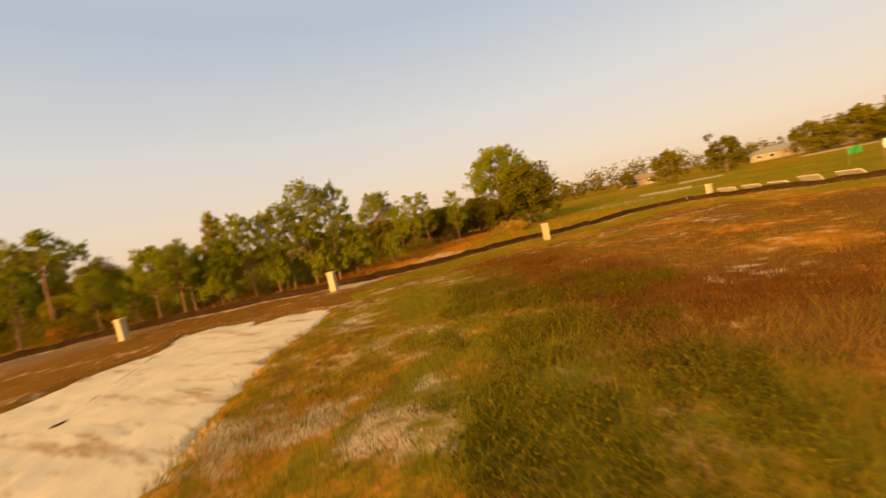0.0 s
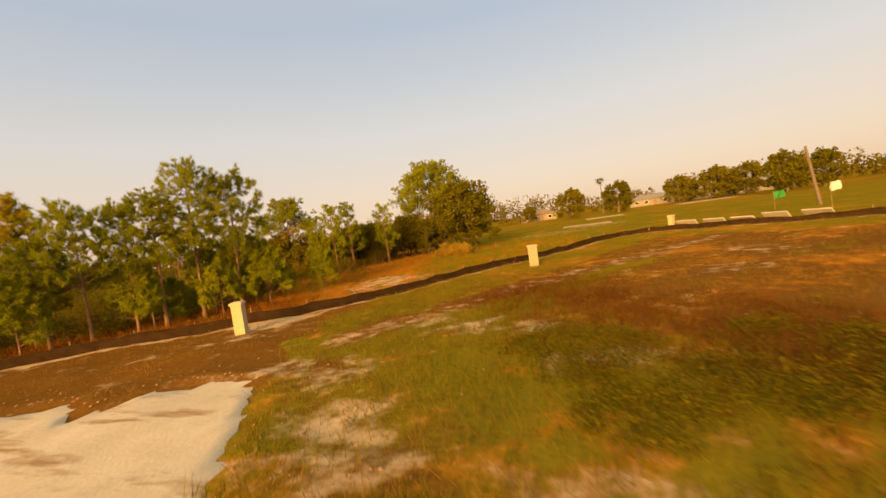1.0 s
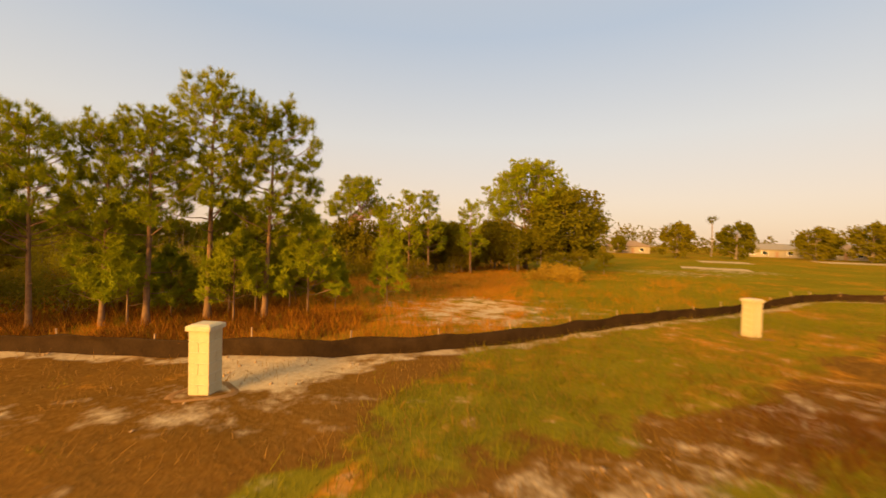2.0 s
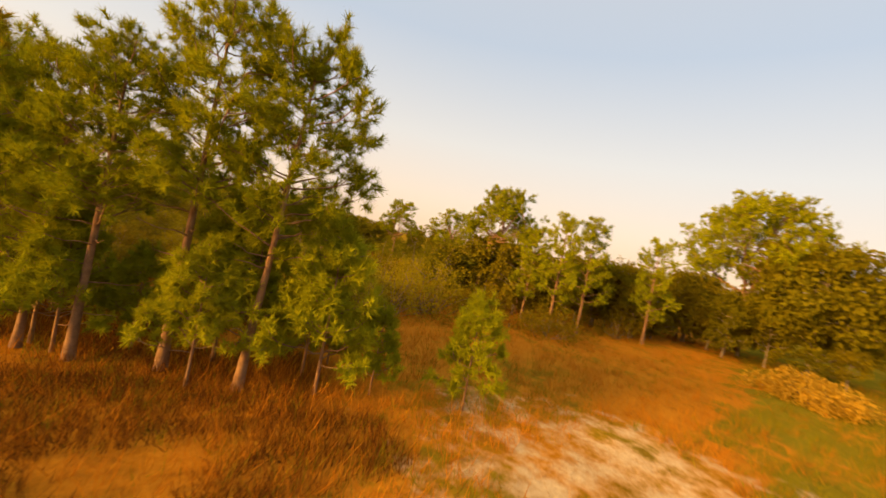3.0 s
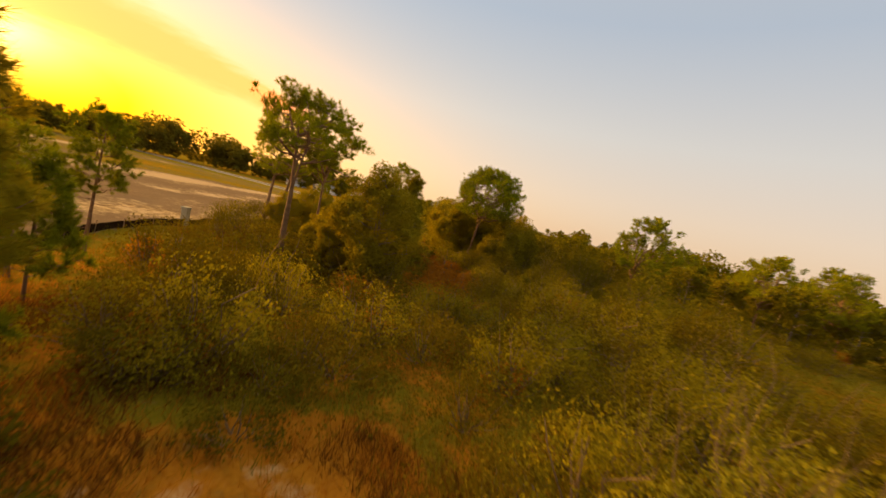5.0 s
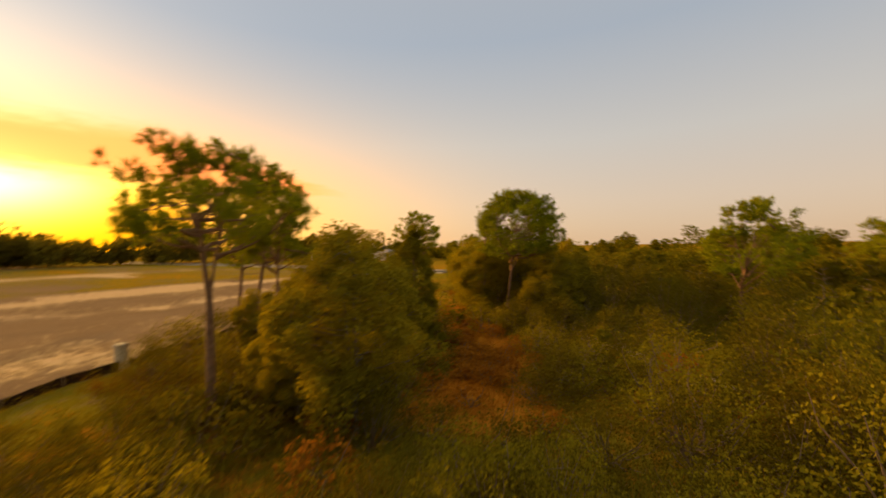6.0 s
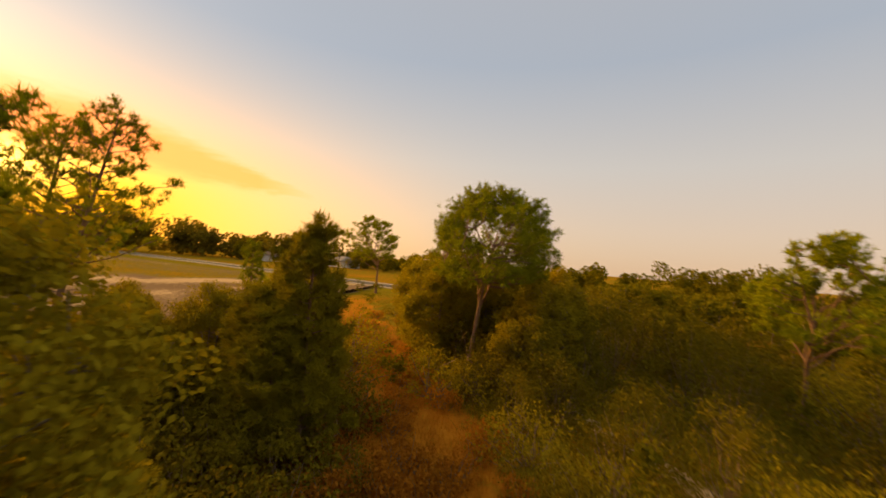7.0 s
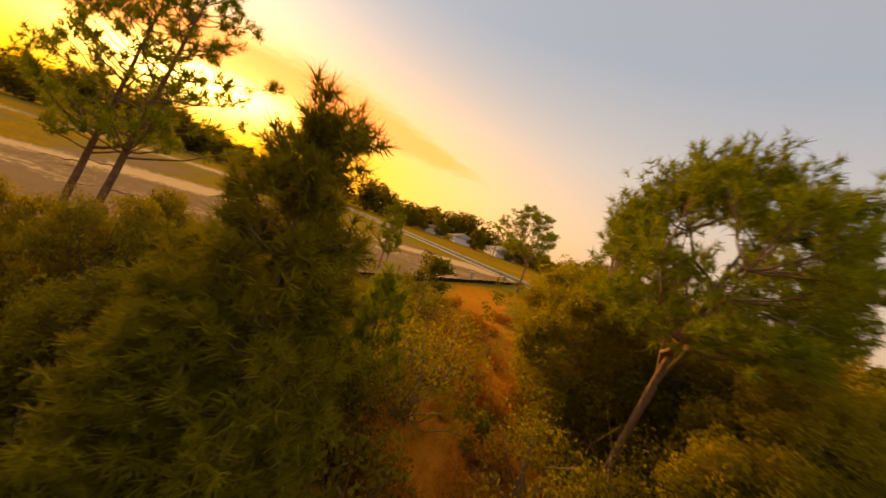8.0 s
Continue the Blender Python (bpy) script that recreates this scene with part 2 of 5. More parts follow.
M_GRASS = leaf_material("grass_blades", ((0.107, 0.105, 0.0060), (0.194, 0.160, 0.0100), (0.310, 0.210, 0.0200)), 0.32, 0.35, 0.0)
M_DRY = leaf_material("dry_grass", ((0.297, 0.109, 0.0100), (0.450, 0.180, 0.0160), (0.540, 0.266, 0.0360)), 0.38, 0.4, 0.0)
M_GOLD = leaf_material("golden_grass", ((0.34, 0.20, 0.020), (0.46, 0.29, 0.035), (0.56, 0.38, 0.070)), 0.5, 0.4, 0.0)
# red-brown weeds; under and between the pines the dark tone also does for shade
M_DEAD_AND_SHADED = leaf_material("dead_weeds", ((0.090, 0.034, 0.007), (0.160, 0.065, 0.012), (0.25, 0.105, 0.020)), 0.4, 0.5, 0.0)
M_STRAW = leaf_material("lying_straw", ((0.20, 0.105, 0.020), (0.31, 0.17, 0.034), (0.42, 0.25, 0.060)), 0.5, 0.4, 0.0)
M_WOODS = leaf_material("distant_leaves", ((0.110, 0.092, 0.011), (0.170, 0.138, 0.014), (0.235, 0.172, 0.018)), 0.4, 0.08, 0.0)
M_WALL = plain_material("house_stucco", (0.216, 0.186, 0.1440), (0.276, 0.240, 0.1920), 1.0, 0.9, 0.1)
M_WALL_WHITE = plain_material("white_siding", (0.72, 0.71, 0.70), (0.82, 0.81, 0.80), 1.0, 0.8, 0.1)
M_ROOF = plain_material("brown_shingles", (0.16, 0.11, 0.075), (0.26, 0.19, 0.13), 3.0, 0.9, 0.4)
M_ROOF_GREY = plain_material("grey_shingles", (0.15, 0.14, 0.13), (0.24, 0.22, 0.20), 3.0, 0.9, 0.4)
M_DOOR = plain_material("painted_door", (0.20, 0.12, 0.08), (0.26, 0.16, 0.11), 3.0, 0.6, 0.1)
M_CONCRETE = plain_material("concrete", (0.32, 0.28, 0.22), (0.46, 0.41, 0.33), 1.5, 0.9, 0.3)
M_ASPHALT = plain_material("asphalt", (0.045, 0.043, 0.041), (0.075, 0.070, 0.066), 2.0, 0.9, 0.4)
M_GREEN_FLAG = plain_material("green_cloth", (0.021, 0.168, 0.0350), (0.035, 0.210, 0.0490), 2.0, 0.8, 0.1)
M_WHITE_FLAG = plain_material("white_cloth", (0.446, 0.446, 0.4340), (0.508, 0.508, 0.4960), 2.0, 0.8, 0.1)
M_POLE = plain_material("weathered_pole", (0.111, 0.085, 0.0650), (0.182, 0.143, 0.1105), 3.0, 0.9, 0.4)
m_glass, nt_glass, b_glass = material("dark_glass", 0.08, 0.5)
b_glass.inputs["Base Color"].default_value = (0.02, 0.025, 0.03, 1)
M_GLASS = m_glass
M_SOIL = plain_material("turned_soil", (0.17, 0.085, 0.030), (0.30, 0.165, 0.065), 2.5, 1.0, 0.6, 0.0)
M_SAND_DULL = plain_material("sandy_clods", (0.24, 0.14, 0.065), (0.40, 0.28, 0.16), 1.5, 1.0, 0.4, 0.0)


# ---------------------------------------------------------------- building helpers
def np_mesh(name, verts, faces, mat):
    """A mesh from arrays of corners and of equal-sized faces."""
    verts, faces = np.asarray(verts, np.float32).reshape(-1, 3), np.asarray(faces, np.int32)
    n, k = faces.shape
    me = bpy.data.meshes.new(name)
    me.vertices.add(len(verts))
    me.vertices.foreach_set("co", verts.ravel())
    me.loops.add(n * k)
    me.loops.foreach_set("vertex_index", faces.ravel())
    me.polygons.add(n)
    me.polygons.foreach_set("loop_start", np.arange(0, n * k, k, dtype=np.int32))
    me.update(calc_edges=True)
    me.materials.append(mat)
    return me


def part(name, data, mat, parent, label=""):
    """Links a bmesh or a mesh as one object under a thing or under a part."""
    if isinstance(data, bmesh.types.BMesh):
        me = bpy.data.meshes.new(name)
        data.to_mesh(me)
        data.free()
        me.materials.append(mat)
        data = me
    ob = new(name, data)
    ob.parent = parent
    return tagged(ob, label)


def thing(name, x, y, z=0.0, rz=0.0, label="", category="", group="", kind=""):
    ob = new(name)
    ob.empty_display_size = 0.2
    ob.matrix_basis = pose(x, y, z, 0, 0, rz)
    return tagged(ob, label, category, group, kind)


def box(bm, x0, x1, y0, y1, z0, z1, bevel=0.0):
    r = bmesh.ops.create_cube(bm, size=1, matrix=Matrix.Translation(((x0 + x1) / 2, (y0 + y1) / 2, (z0 + z1) / 2)) @ Matrix.Diagonal((x1 - x0, y1 - y0, z1 - z0, 1)))
    if bevel:
        edges = list({e for v in r["verts"] for e in v.link_edges})
        bmesh.ops.bevel(bm, geom=edges, offset=bevel, segments=2, affect="EDGES")
    return bm


class Tubes:
    """Tapered round branches gathered into one mesh."""

    def __init__(self):
        self.v, self.f, self.n = [], [], 0

    def add(self, pts, radii, sides=6):
        pts = np.asarray(pts, float)
        d = np.gradient(pts, axis=0)
        d /= np.linalg.norm(d, axis=1)[:, None] + 1e-9
        ref = np.where(np.abs(d[:, 2:3]) < 0.9, [[0, 0, 1.0]], [[1.0, 0, 0]])
        a = np.cross(d, ref)
        a /= np.linalg.norm(a, axis=1)[:, None] + 1e-9
        b = np.cross(d, a)
        ang = np.linspace(0, 2 * np.pi, sides, endpoint=False)
        ring = pts[:, None] + np.asarray(radii)[:, None, None] * (np.cos(ang)[None, :, None] * a[:, None] + np.sin(ang)[None, :, None] * b[:, None])
        self.v.append(ring.reshape(-1, 3))
        m = len(pts)
        i, j = np.meshgrid(np.arange(m - 1), np.arange(sides), indexing="ij")
        q = np.stack([i * sides + j, i * sides + (j + 1) % sides, (i + 1) * sides + (j + 1) % sides, (i + 1) * sides + j], -1).reshape(-1, 4)
        self.f.append(q + self.n)
        self.n += m * sides

    def mesh(self, name, mat):
        me = np_mesh(name, np.concatenate(self.v), np.concatenate(self.f), mat)
        me.polygons.foreach_set("use_smooth", np.ones(len(me.polygons), bool))
        return me


def unit(rng, n):
    v = rng.normal(size=(n, 3))
    return v / (np.linalg.norm(v, axis=1)[:, None] + 1e-9)


def blades(root, tip, width, rng):
    """One thin triangle from each root to its tip."""
    d = tip - root
    side = np.cross(d, unit(rng, len(d)))
    side *= (np.asarray(width) / 2).reshape(-1, 1) / (np.linalg.norm(side, axis=1)[:, None] + 1e-9)
    v = np.stack([root - side, root + side, tip], 1).reshape(-1, 3)
    return v, np.arange(len(v)).reshape(-1, 3)


def leaf_clumps(centres, radii, rng, per=40, size=0.14):
    """Loose clumps of flat leaves, most of them near the clump's outside."""
    n = len(centres)
    c, r = np.repeat(centres, per, 0), np.repeat(np.asarray(radii, float).reshape(n, -1) * np.ones((n, 3)), per, 0)
    p = c + unit(rng, n * per) * r * rng.uniform(0.45, 1.0, (n * per, 1)) ** 0.6
    a = unit(rng, n * per)
    b = np.cross(a, unit(rng, n * per))
    b /= np.linalg.norm(b, axis=1)[:, None] + 1e-9
    s = size * rng.uniform(0.6, 1.3, (n * per, 1))
    a, b = a * s * 0.5, b * s * 0.32
    v = np.stack([p - a, p + b, p + a, p - b], 1).reshape(-1, 3)
    return v, np.arange(len(v)).reshape(-1, 4)


def limb(rng, start, end, sag=0.1, wob=0.06, n=6):
    t = np.linspace(0, 1, n)[:, None]
    p = start + (end - start) * t
    size = np.linalg.norm(end - start)
    p[:, 2] += sag * size * (t[:, 0] ** 2 - t[:, 0])
    p[1:-1] += rng.normal(0, wob * size / n, (n - 2, 3))
    return p


def make_tree(name, height, crown, seed, mat, bark=None, trunk_r=0.13, lean=(0.0, 0.0), limbs=26, twigs=5, per=30, size=0.30, forks=1, label="", category="tree", crown_label=""):
    """A broad-leaved tree at the origin. crown: (centre x, centre y, centre z, radius x, radius y, radius z) of the space its limbs fill."""
    rng = np.random.default_rng(seed)
    bark = bark or M_BARK
    root = thing(name, 0, 0, 0, 0, label, category)
    cx, cy, cz, rx, ry, rz = crown
    tall = cz + 0.75 * rz
    wood = Tubes()
    lines = []
    for k in range(forks):
        t = np.linspace(0, 1, 12)
        spread = 0.0 if forks == 1 else (k - (forks - 1) / 2) * rx * 0.45
        x = lean[0] * t + (cx - lean[0]) * t**2 * 0.8 + spread * t**1.6 + np.cumsum(rng.normal(0, 0.012 * height / 8, 12))
        y = lean[1] * t + (cy - lean[1]) * t**2 * 0.8 + spread * 0.4 * t**1.6 + np.cumsum(rng.normal(0, 0.012 * height / 8, 12))
        line = np.stack([x, y, t * tall * (1.0 if k == 0 else 0.93) - 0.15], 1)
        r = trunk_r * (1 - 0.82 * t) * (1 + 0.5 * np.exp(-t * 22))
        wood.add(line, r, 9)
        lines.append(line)
    tips = []
    for k in range(limbs):
        line = lines[k % forks]
        d = unit(rng, 1)[0]
        d[2] = d[2] * 0.9 + 0.18
        d /= np.linalg.norm(d)
        end = np.array([cx, cy, cz]) + d * np.array([rx, ry, rz]) * rng.uniform(0.4, 0.92) ** 0.5
        start_h = np.clip(end[2] - rng.uniform(0.08, 0.42) * np.hypot(end[0] - cx, end[1] - cy) - 0.08 * rz, max(0.4, cz - rz * 1.1), tall * 0.96)
        s = np.array([np.interp(start_h, line[:, 2], line[:, i]) for i in range(3)])
        r0 = trunk_r * 0.36 * (1 - 0.6 * start_h / height)
        p = limb(rng, s, end, 0.18, 0.12)
        wood.add(p, np.linspace(r0, 0.012, len(p)), 5)
        out = (end - s) / (np.linalg.norm(end - s) + 1e-9)
        tips.append(end)
        for _ in range(twigs):
            f = rng.uniform(0.55, 1.0)
            q = np.array([np.interp(f, np.linspace(0, 1, len(p)), p[:, i]) for i in range(3)])
            w = out * 0.45 + unit(rng, 1)[0] * 0.95 + np.array([0, 0, 0.2])
            w /= np.linalg.norm(w)
            e = q + w * rng.uniform(0.14, 0.34) * max(rx, rz * 0.6)
            wood.add(np.stack([q, (q + e) / 2 + rng.normal(0, 0.02, 3), e]), [0.014, 0.010, 0.006], 3)
            tips.append(e)
    tips = np.array(tips)
    c = np.concatenate([tips, tips + unit(rng, len(tips)) * 0.35])
    v, f = leaf_clumps(c, rng.uniform(0.35, 0.65, len(c)) * max(rx, 1.2) * 0.30, rng, per, size)
    part("trunk", wood.mesh("trunk", bark), bark, root)
    part("crown", np_mesh("crown", v, f, mat), mat, root, crown_label)
    return root


def needle_clumps(centres, outs, rng, per=190, radius=0.36, length=0.25, width=0.026):
    """Brush-like needle clumps: several twig tips in each, their needles fanning out and upwards."""
    n, k = len(centres), 6
    tips = np.repeat(centres, k, 0) + unit(rng, n * k) * np.repeat(rng.uniform(0.65, 1.2, (n, 1)), k, 0) * radius * rng.uniform(0.5, 1.0, (n * k, 1))
    way = np.repeat(outs, k, 0) * 0.5 + (tips - np.repeat(centres, k, 0)) / radius + np.array([0, 0, 0.35])
    way /= np.linalg.norm(way, axis=1)[:, None] + 1e-9
    m = max(per // k, 6)
    p, w = np.repeat(tips, m, 0), np.repeat(way, m, 0)
    fan = w * 0.62 + unit(rng, len(p)) * 0.80
    fan /= np.linalg.norm(fan, axis=1)[:, None] + 1e-9
    root = p - w * length * rng.uniform(0.0, 0.75, (len(p), 1))
    v, f = blades(root, root + fan * length * rng.uniform(0.65, 1.1, (len(p), 1)), np.full(len(p), width), rng)
    return v, f, tips


def make_pine(name, h, base, radius, seed, mat, shape="ovate", limbs=24, side=3, per=190, clump=0.36, length=0.25, width=0.026, trunk_r=0.11, lean=(0.0, 0.0), forks=1, spread=0.5, shift=(0.0, 0.0), flat=1.0, split=0.30, dead=0, bark=None, label="", category="tree", crown_label=""):
    """A pine at the origin: limbs on a tapering trunk, each limb ending in separate clumps of needles."""
    rng = np.random.default_rng(seed)
    bark = bark or M_BARK
    root = thing(name, 0, 0, 0, 0, label, category)
    deep, wood, lines = h - base, Tubes(), []
    tall = h * 0.985 if shape == "cone" else h - (0.42 if shape == "dome" else 0.12) * deep
    t = np.linspace(0, 1, 13)
    for k in range(forks):
        a = 2.1 * k + 0.4
        apart = 0.0 if forks == 1 else spread * radius
        fork = np.clip((t - split) / (1 - split), 0, 1) ** 1.1 * apart
        wob = np.cumsum(rng.normal(0, 0.010 * h / 8, (13, 2)), 0)
        wob[t <= split] *= 0.3
        x = lean[0] * t + shift[0] * t**2 + fork * math.cos(a) + wob[:, 0]
        y = lean[1] * t + shift[1] * t**2 + fork * math.sin(a) + wob[:, 1]
        line = np.stack([x, y, t * tall * (1.0 - 0.06 * k) - 0.2], 1)
        begin = 0 if k == 0 else int(np.searchsorted(t, split)) - 1
        r = trunk_r * (1 - 0.80 * t) * (1 + 0.45 * np.exp(-t * 20)) * (1.0 if k == 0 else 0.62)
        wood.add(line[begin:], r[begin:], 8)
        lines.append(line)
    lobes = [1 + 0.22 * math.sin(2 * a + seed) + 0.15 * math.sin(3 * a + 2.3 * seed) for a in np.linspace(0, 6.283, 64)]
    centres, outs, mains = [], [], []
    mid = np.mean([[np.interp(base + 0.5 * deep, ln[:, 2], ln[:, i]) for i in (0, 1)] for ln in lines], 0)
    for k in range(limbs):
        u, a = (k + rng.uniform(0.1, 0.9)) / limbs, k * 2.399 + rng.uniform(-0.35, 0.35)
        lobe = lobes[int((a % 6.283) / 6.283 * 63)]
        line = lines[k % forks]
        if shape == "dome":
            s = -0.30 + 1.28 * ((k * 0.7549 + 0.3) % 1.0)
            s = min(s, 0.98)
            c = math.sqrt(max(0.0, 1 - max(s, 0) ** 2)) * (1.0 if s > 0 else 0.96 + 0.3 * s)
            end = np.array([mid[0] + radius * lobe * c * math.cos(a), mid[1] + radius * lobe * c * math.sin(a), base + 0.32 * deep + 0.62 * deep * s * flat])
            end[:2] = mid + (end[:2] - mid) * (rng.uniform(0.2, 0.75) if k % 4 == 3 else rng.uniform(0.78, 1.0))
            start_h = base + deep * rng.uniform(-0.10, 0.30) + 0.15 * deep * max(s, 0)
        else:
            prof = (1 - u) ** 0.95 * 1.08 + 0.03 if shape == "cone" else 1.55 * (u + 0.12) ** 0.42 * (1.06 - u) ** 0.72
            reach = radius * prof * lobe * rng.uniform(0.55, 1.08)
            q = np.array([np.interp(base + deep * u, line[:, 2], line[:, i]) for i in (0, 1)])
            end = np.array([q[0] + reach * math.cos(a), q[1] + reach * math.sin(a), base + deep * (0.02 + 0.95 * u) + 0.10 * reach])
            start_h = end[2] - reach * rng.uniform(0.28, 0.62)
        start_h = float(np.clip(start_h, 0.25 if shape == "cone" else base * 0.8, tall * 0.97))
        s0 = np.array([np.interp(start_h, line[:, 2], line[:, i]) for i in range(3)])
        r0 = max(trunk_r * 0.34 * (1 - 0.6 * start_h / h), 0.016)
        if shape == "dome" and k >= 16:
            near = np.concatenate([g[2:] for g in mains])
            gap = np.linalg.norm(near - end, axis=1) + 2.0 * np.clip(near[:, 2] - end[2], 0, 9)
            s0, r0 = near[gap.argmin()], 0.026
        p = limb(rng, s0, end, 0.20, 0.10, 7)
        if shape == "dome" and k < 16:
            mains.append(p)
            r0 = trunk_r * 0.42
        wood.add(p, np.linspace(r0, 0.010, len(p)), 5)
        out = (end - s0) / (np.linalg.norm(end - s0) + 1e-9)
        centres.append(end), outs.append(out)
        size = np.linalg.norm(end - s0)
        for j in range(side if size > 1.3 * clump else max(side - 2, 0)):
            f = rng.uniform(0.45, 0.95)
            b = np.array([np.interp(f, np.linspace(0, 1, len(p)), p[:, i]) for i in range(3)])
            w = np.cross(out, [0, 0, 1.0]) * rng.choice([-1, 1]) * rng.uniform(0.5, 1.0) + out * 0.5 + np.array([0, 0, rng.uniform(-0.1, 0.55)])
            w /= np.linalg.norm(w) + 1e-9
            e = b + w * rng.uniform(1.1, 2.1) * clump
            wood.add(np.stack([b, (b + e) / 2 + rng.normal(0, 0.02, 3), e]), [0.014, 0.010, 0.007], 3)
            centres.append(e), outs.append(w)
    if shape != "dome":
        for ln in lines:
            for j in range(4):
                centres.append(ln[-1] + np.array([rng.normal(0, 0.12), rng.normal(0, 0.12), (h - tall) * j / 4])), outs.append(np.array([0, 0, 1.0]))
            wood.add(np.stack([ln[-1], ln[-1] + np.array([0, 0, max(h - tall, 0.05) * 0.8])]), [trunk_r * 0.2, 0.008], 4)
    for _ in range(dead):
        hh = rng.uniform(0.30, 0.98) * base
        s0 = np.array([np.interp(hh, lines[0][:, 2], lines[0][:, i]) for i in range(3)])
        a = rng.uniform(0, 6.28)
        e = s0 + np.array([math.cos(a), math.sin(a), rng.uniform(-0.15, 0.3)]) * rng.uniform(0.5, 1.5)
        wood.add(limb(rng, s0, e, 0.1, 0.2), np.linspace(0.022, 0.006, 6), 4)
    v, f, _ = needle_clumps(np.array(centres), np.array(outs), rng, per, clump, length, width)
    part("trunk", wood.mesh("trunk", bark), bark, root)
    part("crown", np_mesh("crown", v, f, mat), mat, root, crown_label)
    return root



def make_shrub(name, seed, mat, radius=1.1, height=1.6, clumps=46, per=34, size=0.10, stems=7, label="", bare=0):
    rng = np.random.default_rng(seed)
    root = thing(name, 0, 0, 0, 0, label, "shrub")
    wood, cs, rs = Tubes(), [], []
    for k in range(clumps):
        d = unit(rng, 1)[0]
        d[2] = abs(d[2])
        p = d * np.array([radius, radius, height * 0.82]) * rng.uniform(0.35, 1.0) ** 0.5
        p[2] = max(p[2], 0.15) + 0.1
        cs.append(p), rs.append(rng.uniform(0.16, 0.34) * radius)
        if k % 3 == 0 or k < stems:
            s = np.array([rng.normal(0, 0.08), rng.normal(0, 0.08), -0.08])
            wood.add(limb(rng, s, p, 0.25, 0.2, 5), np.linspace(0.024, 0.005, 5), 4)
    for _ in range(bare):
        a = rng.uniform(0, 6.28)
        e = np.array([math.cos(a) * radius * 0.8, math.sin(a) * radius * 0.8, height * rng.uniform(0.9, 1.35)])
        wood.add(limb(rng, np.array([0, 0, 0.0]), e, 0.2, 0.25, 6), np.linspace(0.02, 0.004, 6), 4)
    v, f = leaf_clumps(np.array(cs), np.array(rs), rng, per, size)
    tagged(part("stem", wood.mesh("stem", M_TWIG), M_TWIG, root), kind="stuff")
    part("foliage", np_mesh("foliage", v, f, mat), mat, root)
    return root


def place(ob, x, y, rz=0.0, s=1.0, z=0.0, sz=None):
    """Puts the first of a kind in its place."""
    ob.matrix_basis = pose(x, y, z, 0, 0, rz) @ Matrix.Diagonal((s, s, sz or s, 1))
    return ob


def again(ob, x, y, rz=0.0, s=1.0, z=0.0, sz=None, label=""):
    ob_scale = ob.scale.copy()
    m = pose(x, y, z, 0, 0, rz) @ Matrix.Diagonal((s / ob_scale[0], s / ob_scale[1], (sz or s) / ob_scale[2], 1))
    return tagged(copy_thing(ob, m), label)


# ---------------------------------------------------------------- the lie of the land
FENCE = [(27.5, 40.0), (24.8, 41.6), (19.0, 45.8), (15.5, 49.8), (11.0, 48.8), (6.1, 41.9), (2.6, 36.6), (-0.5, 32.0), (-3.2, 28.2), (-5.2, 25.6), (-8.7, 23.6), (-12.0, 22.2), (-15.0, 20.5), (-19.0, 17.4), (-23.0, 13.4), (-27.0, 8.6), (-31.5, 5.2), (-36.5, 3.7), (-45.0, 0.9), (-60.0, -4.8), (-70.0, -8.3), (-87.0, -14.4), (-104.0, -20.0)]
TRAIL = [(-39.0, 21.5), (-43.8, 19.5), (-47.8, 17.2), (-53.6, 12.8), (-60.2, 6.6), (-67.0, 0.8), (-76.0, -7.0)]
GLADE = [(-10.5, 36.0), (-12.3, 41.0), (-14.8, 35.0), (-17.4, 35.6)]
SANDY_TRACK = [(-45.0, 31.0), (-46.6, 28.0), (-48.9, 26.2), (-52.0, 23.5), (-57.0, 21.0)]
SAND_PAD = [(7.5, 4.2), (6.2, 6.2), (4.8, 7.9), (3.2, 9.6), (1.7, 11.8), (0.9, 13.6), (-0.2, 15.4), (-1.2, 17.0), (-2.6, 17.4), (-4.4, 17.1), (-5.2, 15.4), (-6.6, 16.2), (-9.0, 15.7), (-9.6, 13.8), (-7.4, 12.0), (-7.2, 9.4), (-6.0, 7.0), (-6.5, 3.0), (-4.0, -2.0), (2.0, -3.0), (9.0, 0.0)]


def seg_dist(px, py, line):
    """Distance of points from a line of points."""
    best = np.full(np.shape(px), 1e9)
    for (x0, y0), (x1, y1) in zip(line[:-1], line[1:]):
        dx, dy = x1 - x0, y1 - y0
        t = np.clip(((px - x0) * dx + (py - y0) * dy) / (dx * dx + dy * dy), 0, 1)
        best = np.minimum(best, np.hypot(px - x0 - t * dx, py - y0 - t * dy))
    return best


def inside(px, py, poly):
    res = np.zeros(np.shape(px), bool)
    for (x0, y0), (x1, y1) in zip(poly, poly[1:] + poly[:1]):
        cross = ((y0 > py) != (y1 > py)) & (px < (x1 - x0) * (py - y0) / ((y1 - y0) or 1e-9) + x0)
        res ^= cross
    return res


def lot_side(px, py):
    """True on the graded side of the fence."""
    return inside(px, py, FENCE + [(-104.0, -400.0), (400.0, -400.0), (400.0, 40.0)])


def smooth_noise(px, py, scale, seed):
    """Soft random field between about -1 and 1."""
    rng = np.random.default_rng(seed)
    out = np.zeros(np.shape(px))
    for k in range(7):
        a, ph = rng.uniform(0, 6.28), rng.uniform(0, 6.28, 2)
        f = scale * (0.6 + 0.35 * k)
        out += np.sin(f * (px * math.cos(a) + py * math.sin(a)) + ph[0]) * np.cos(0.8 * f * (py * math.cos(a) - px * math.sin(a)) + ph[1])
    return out / 3.0


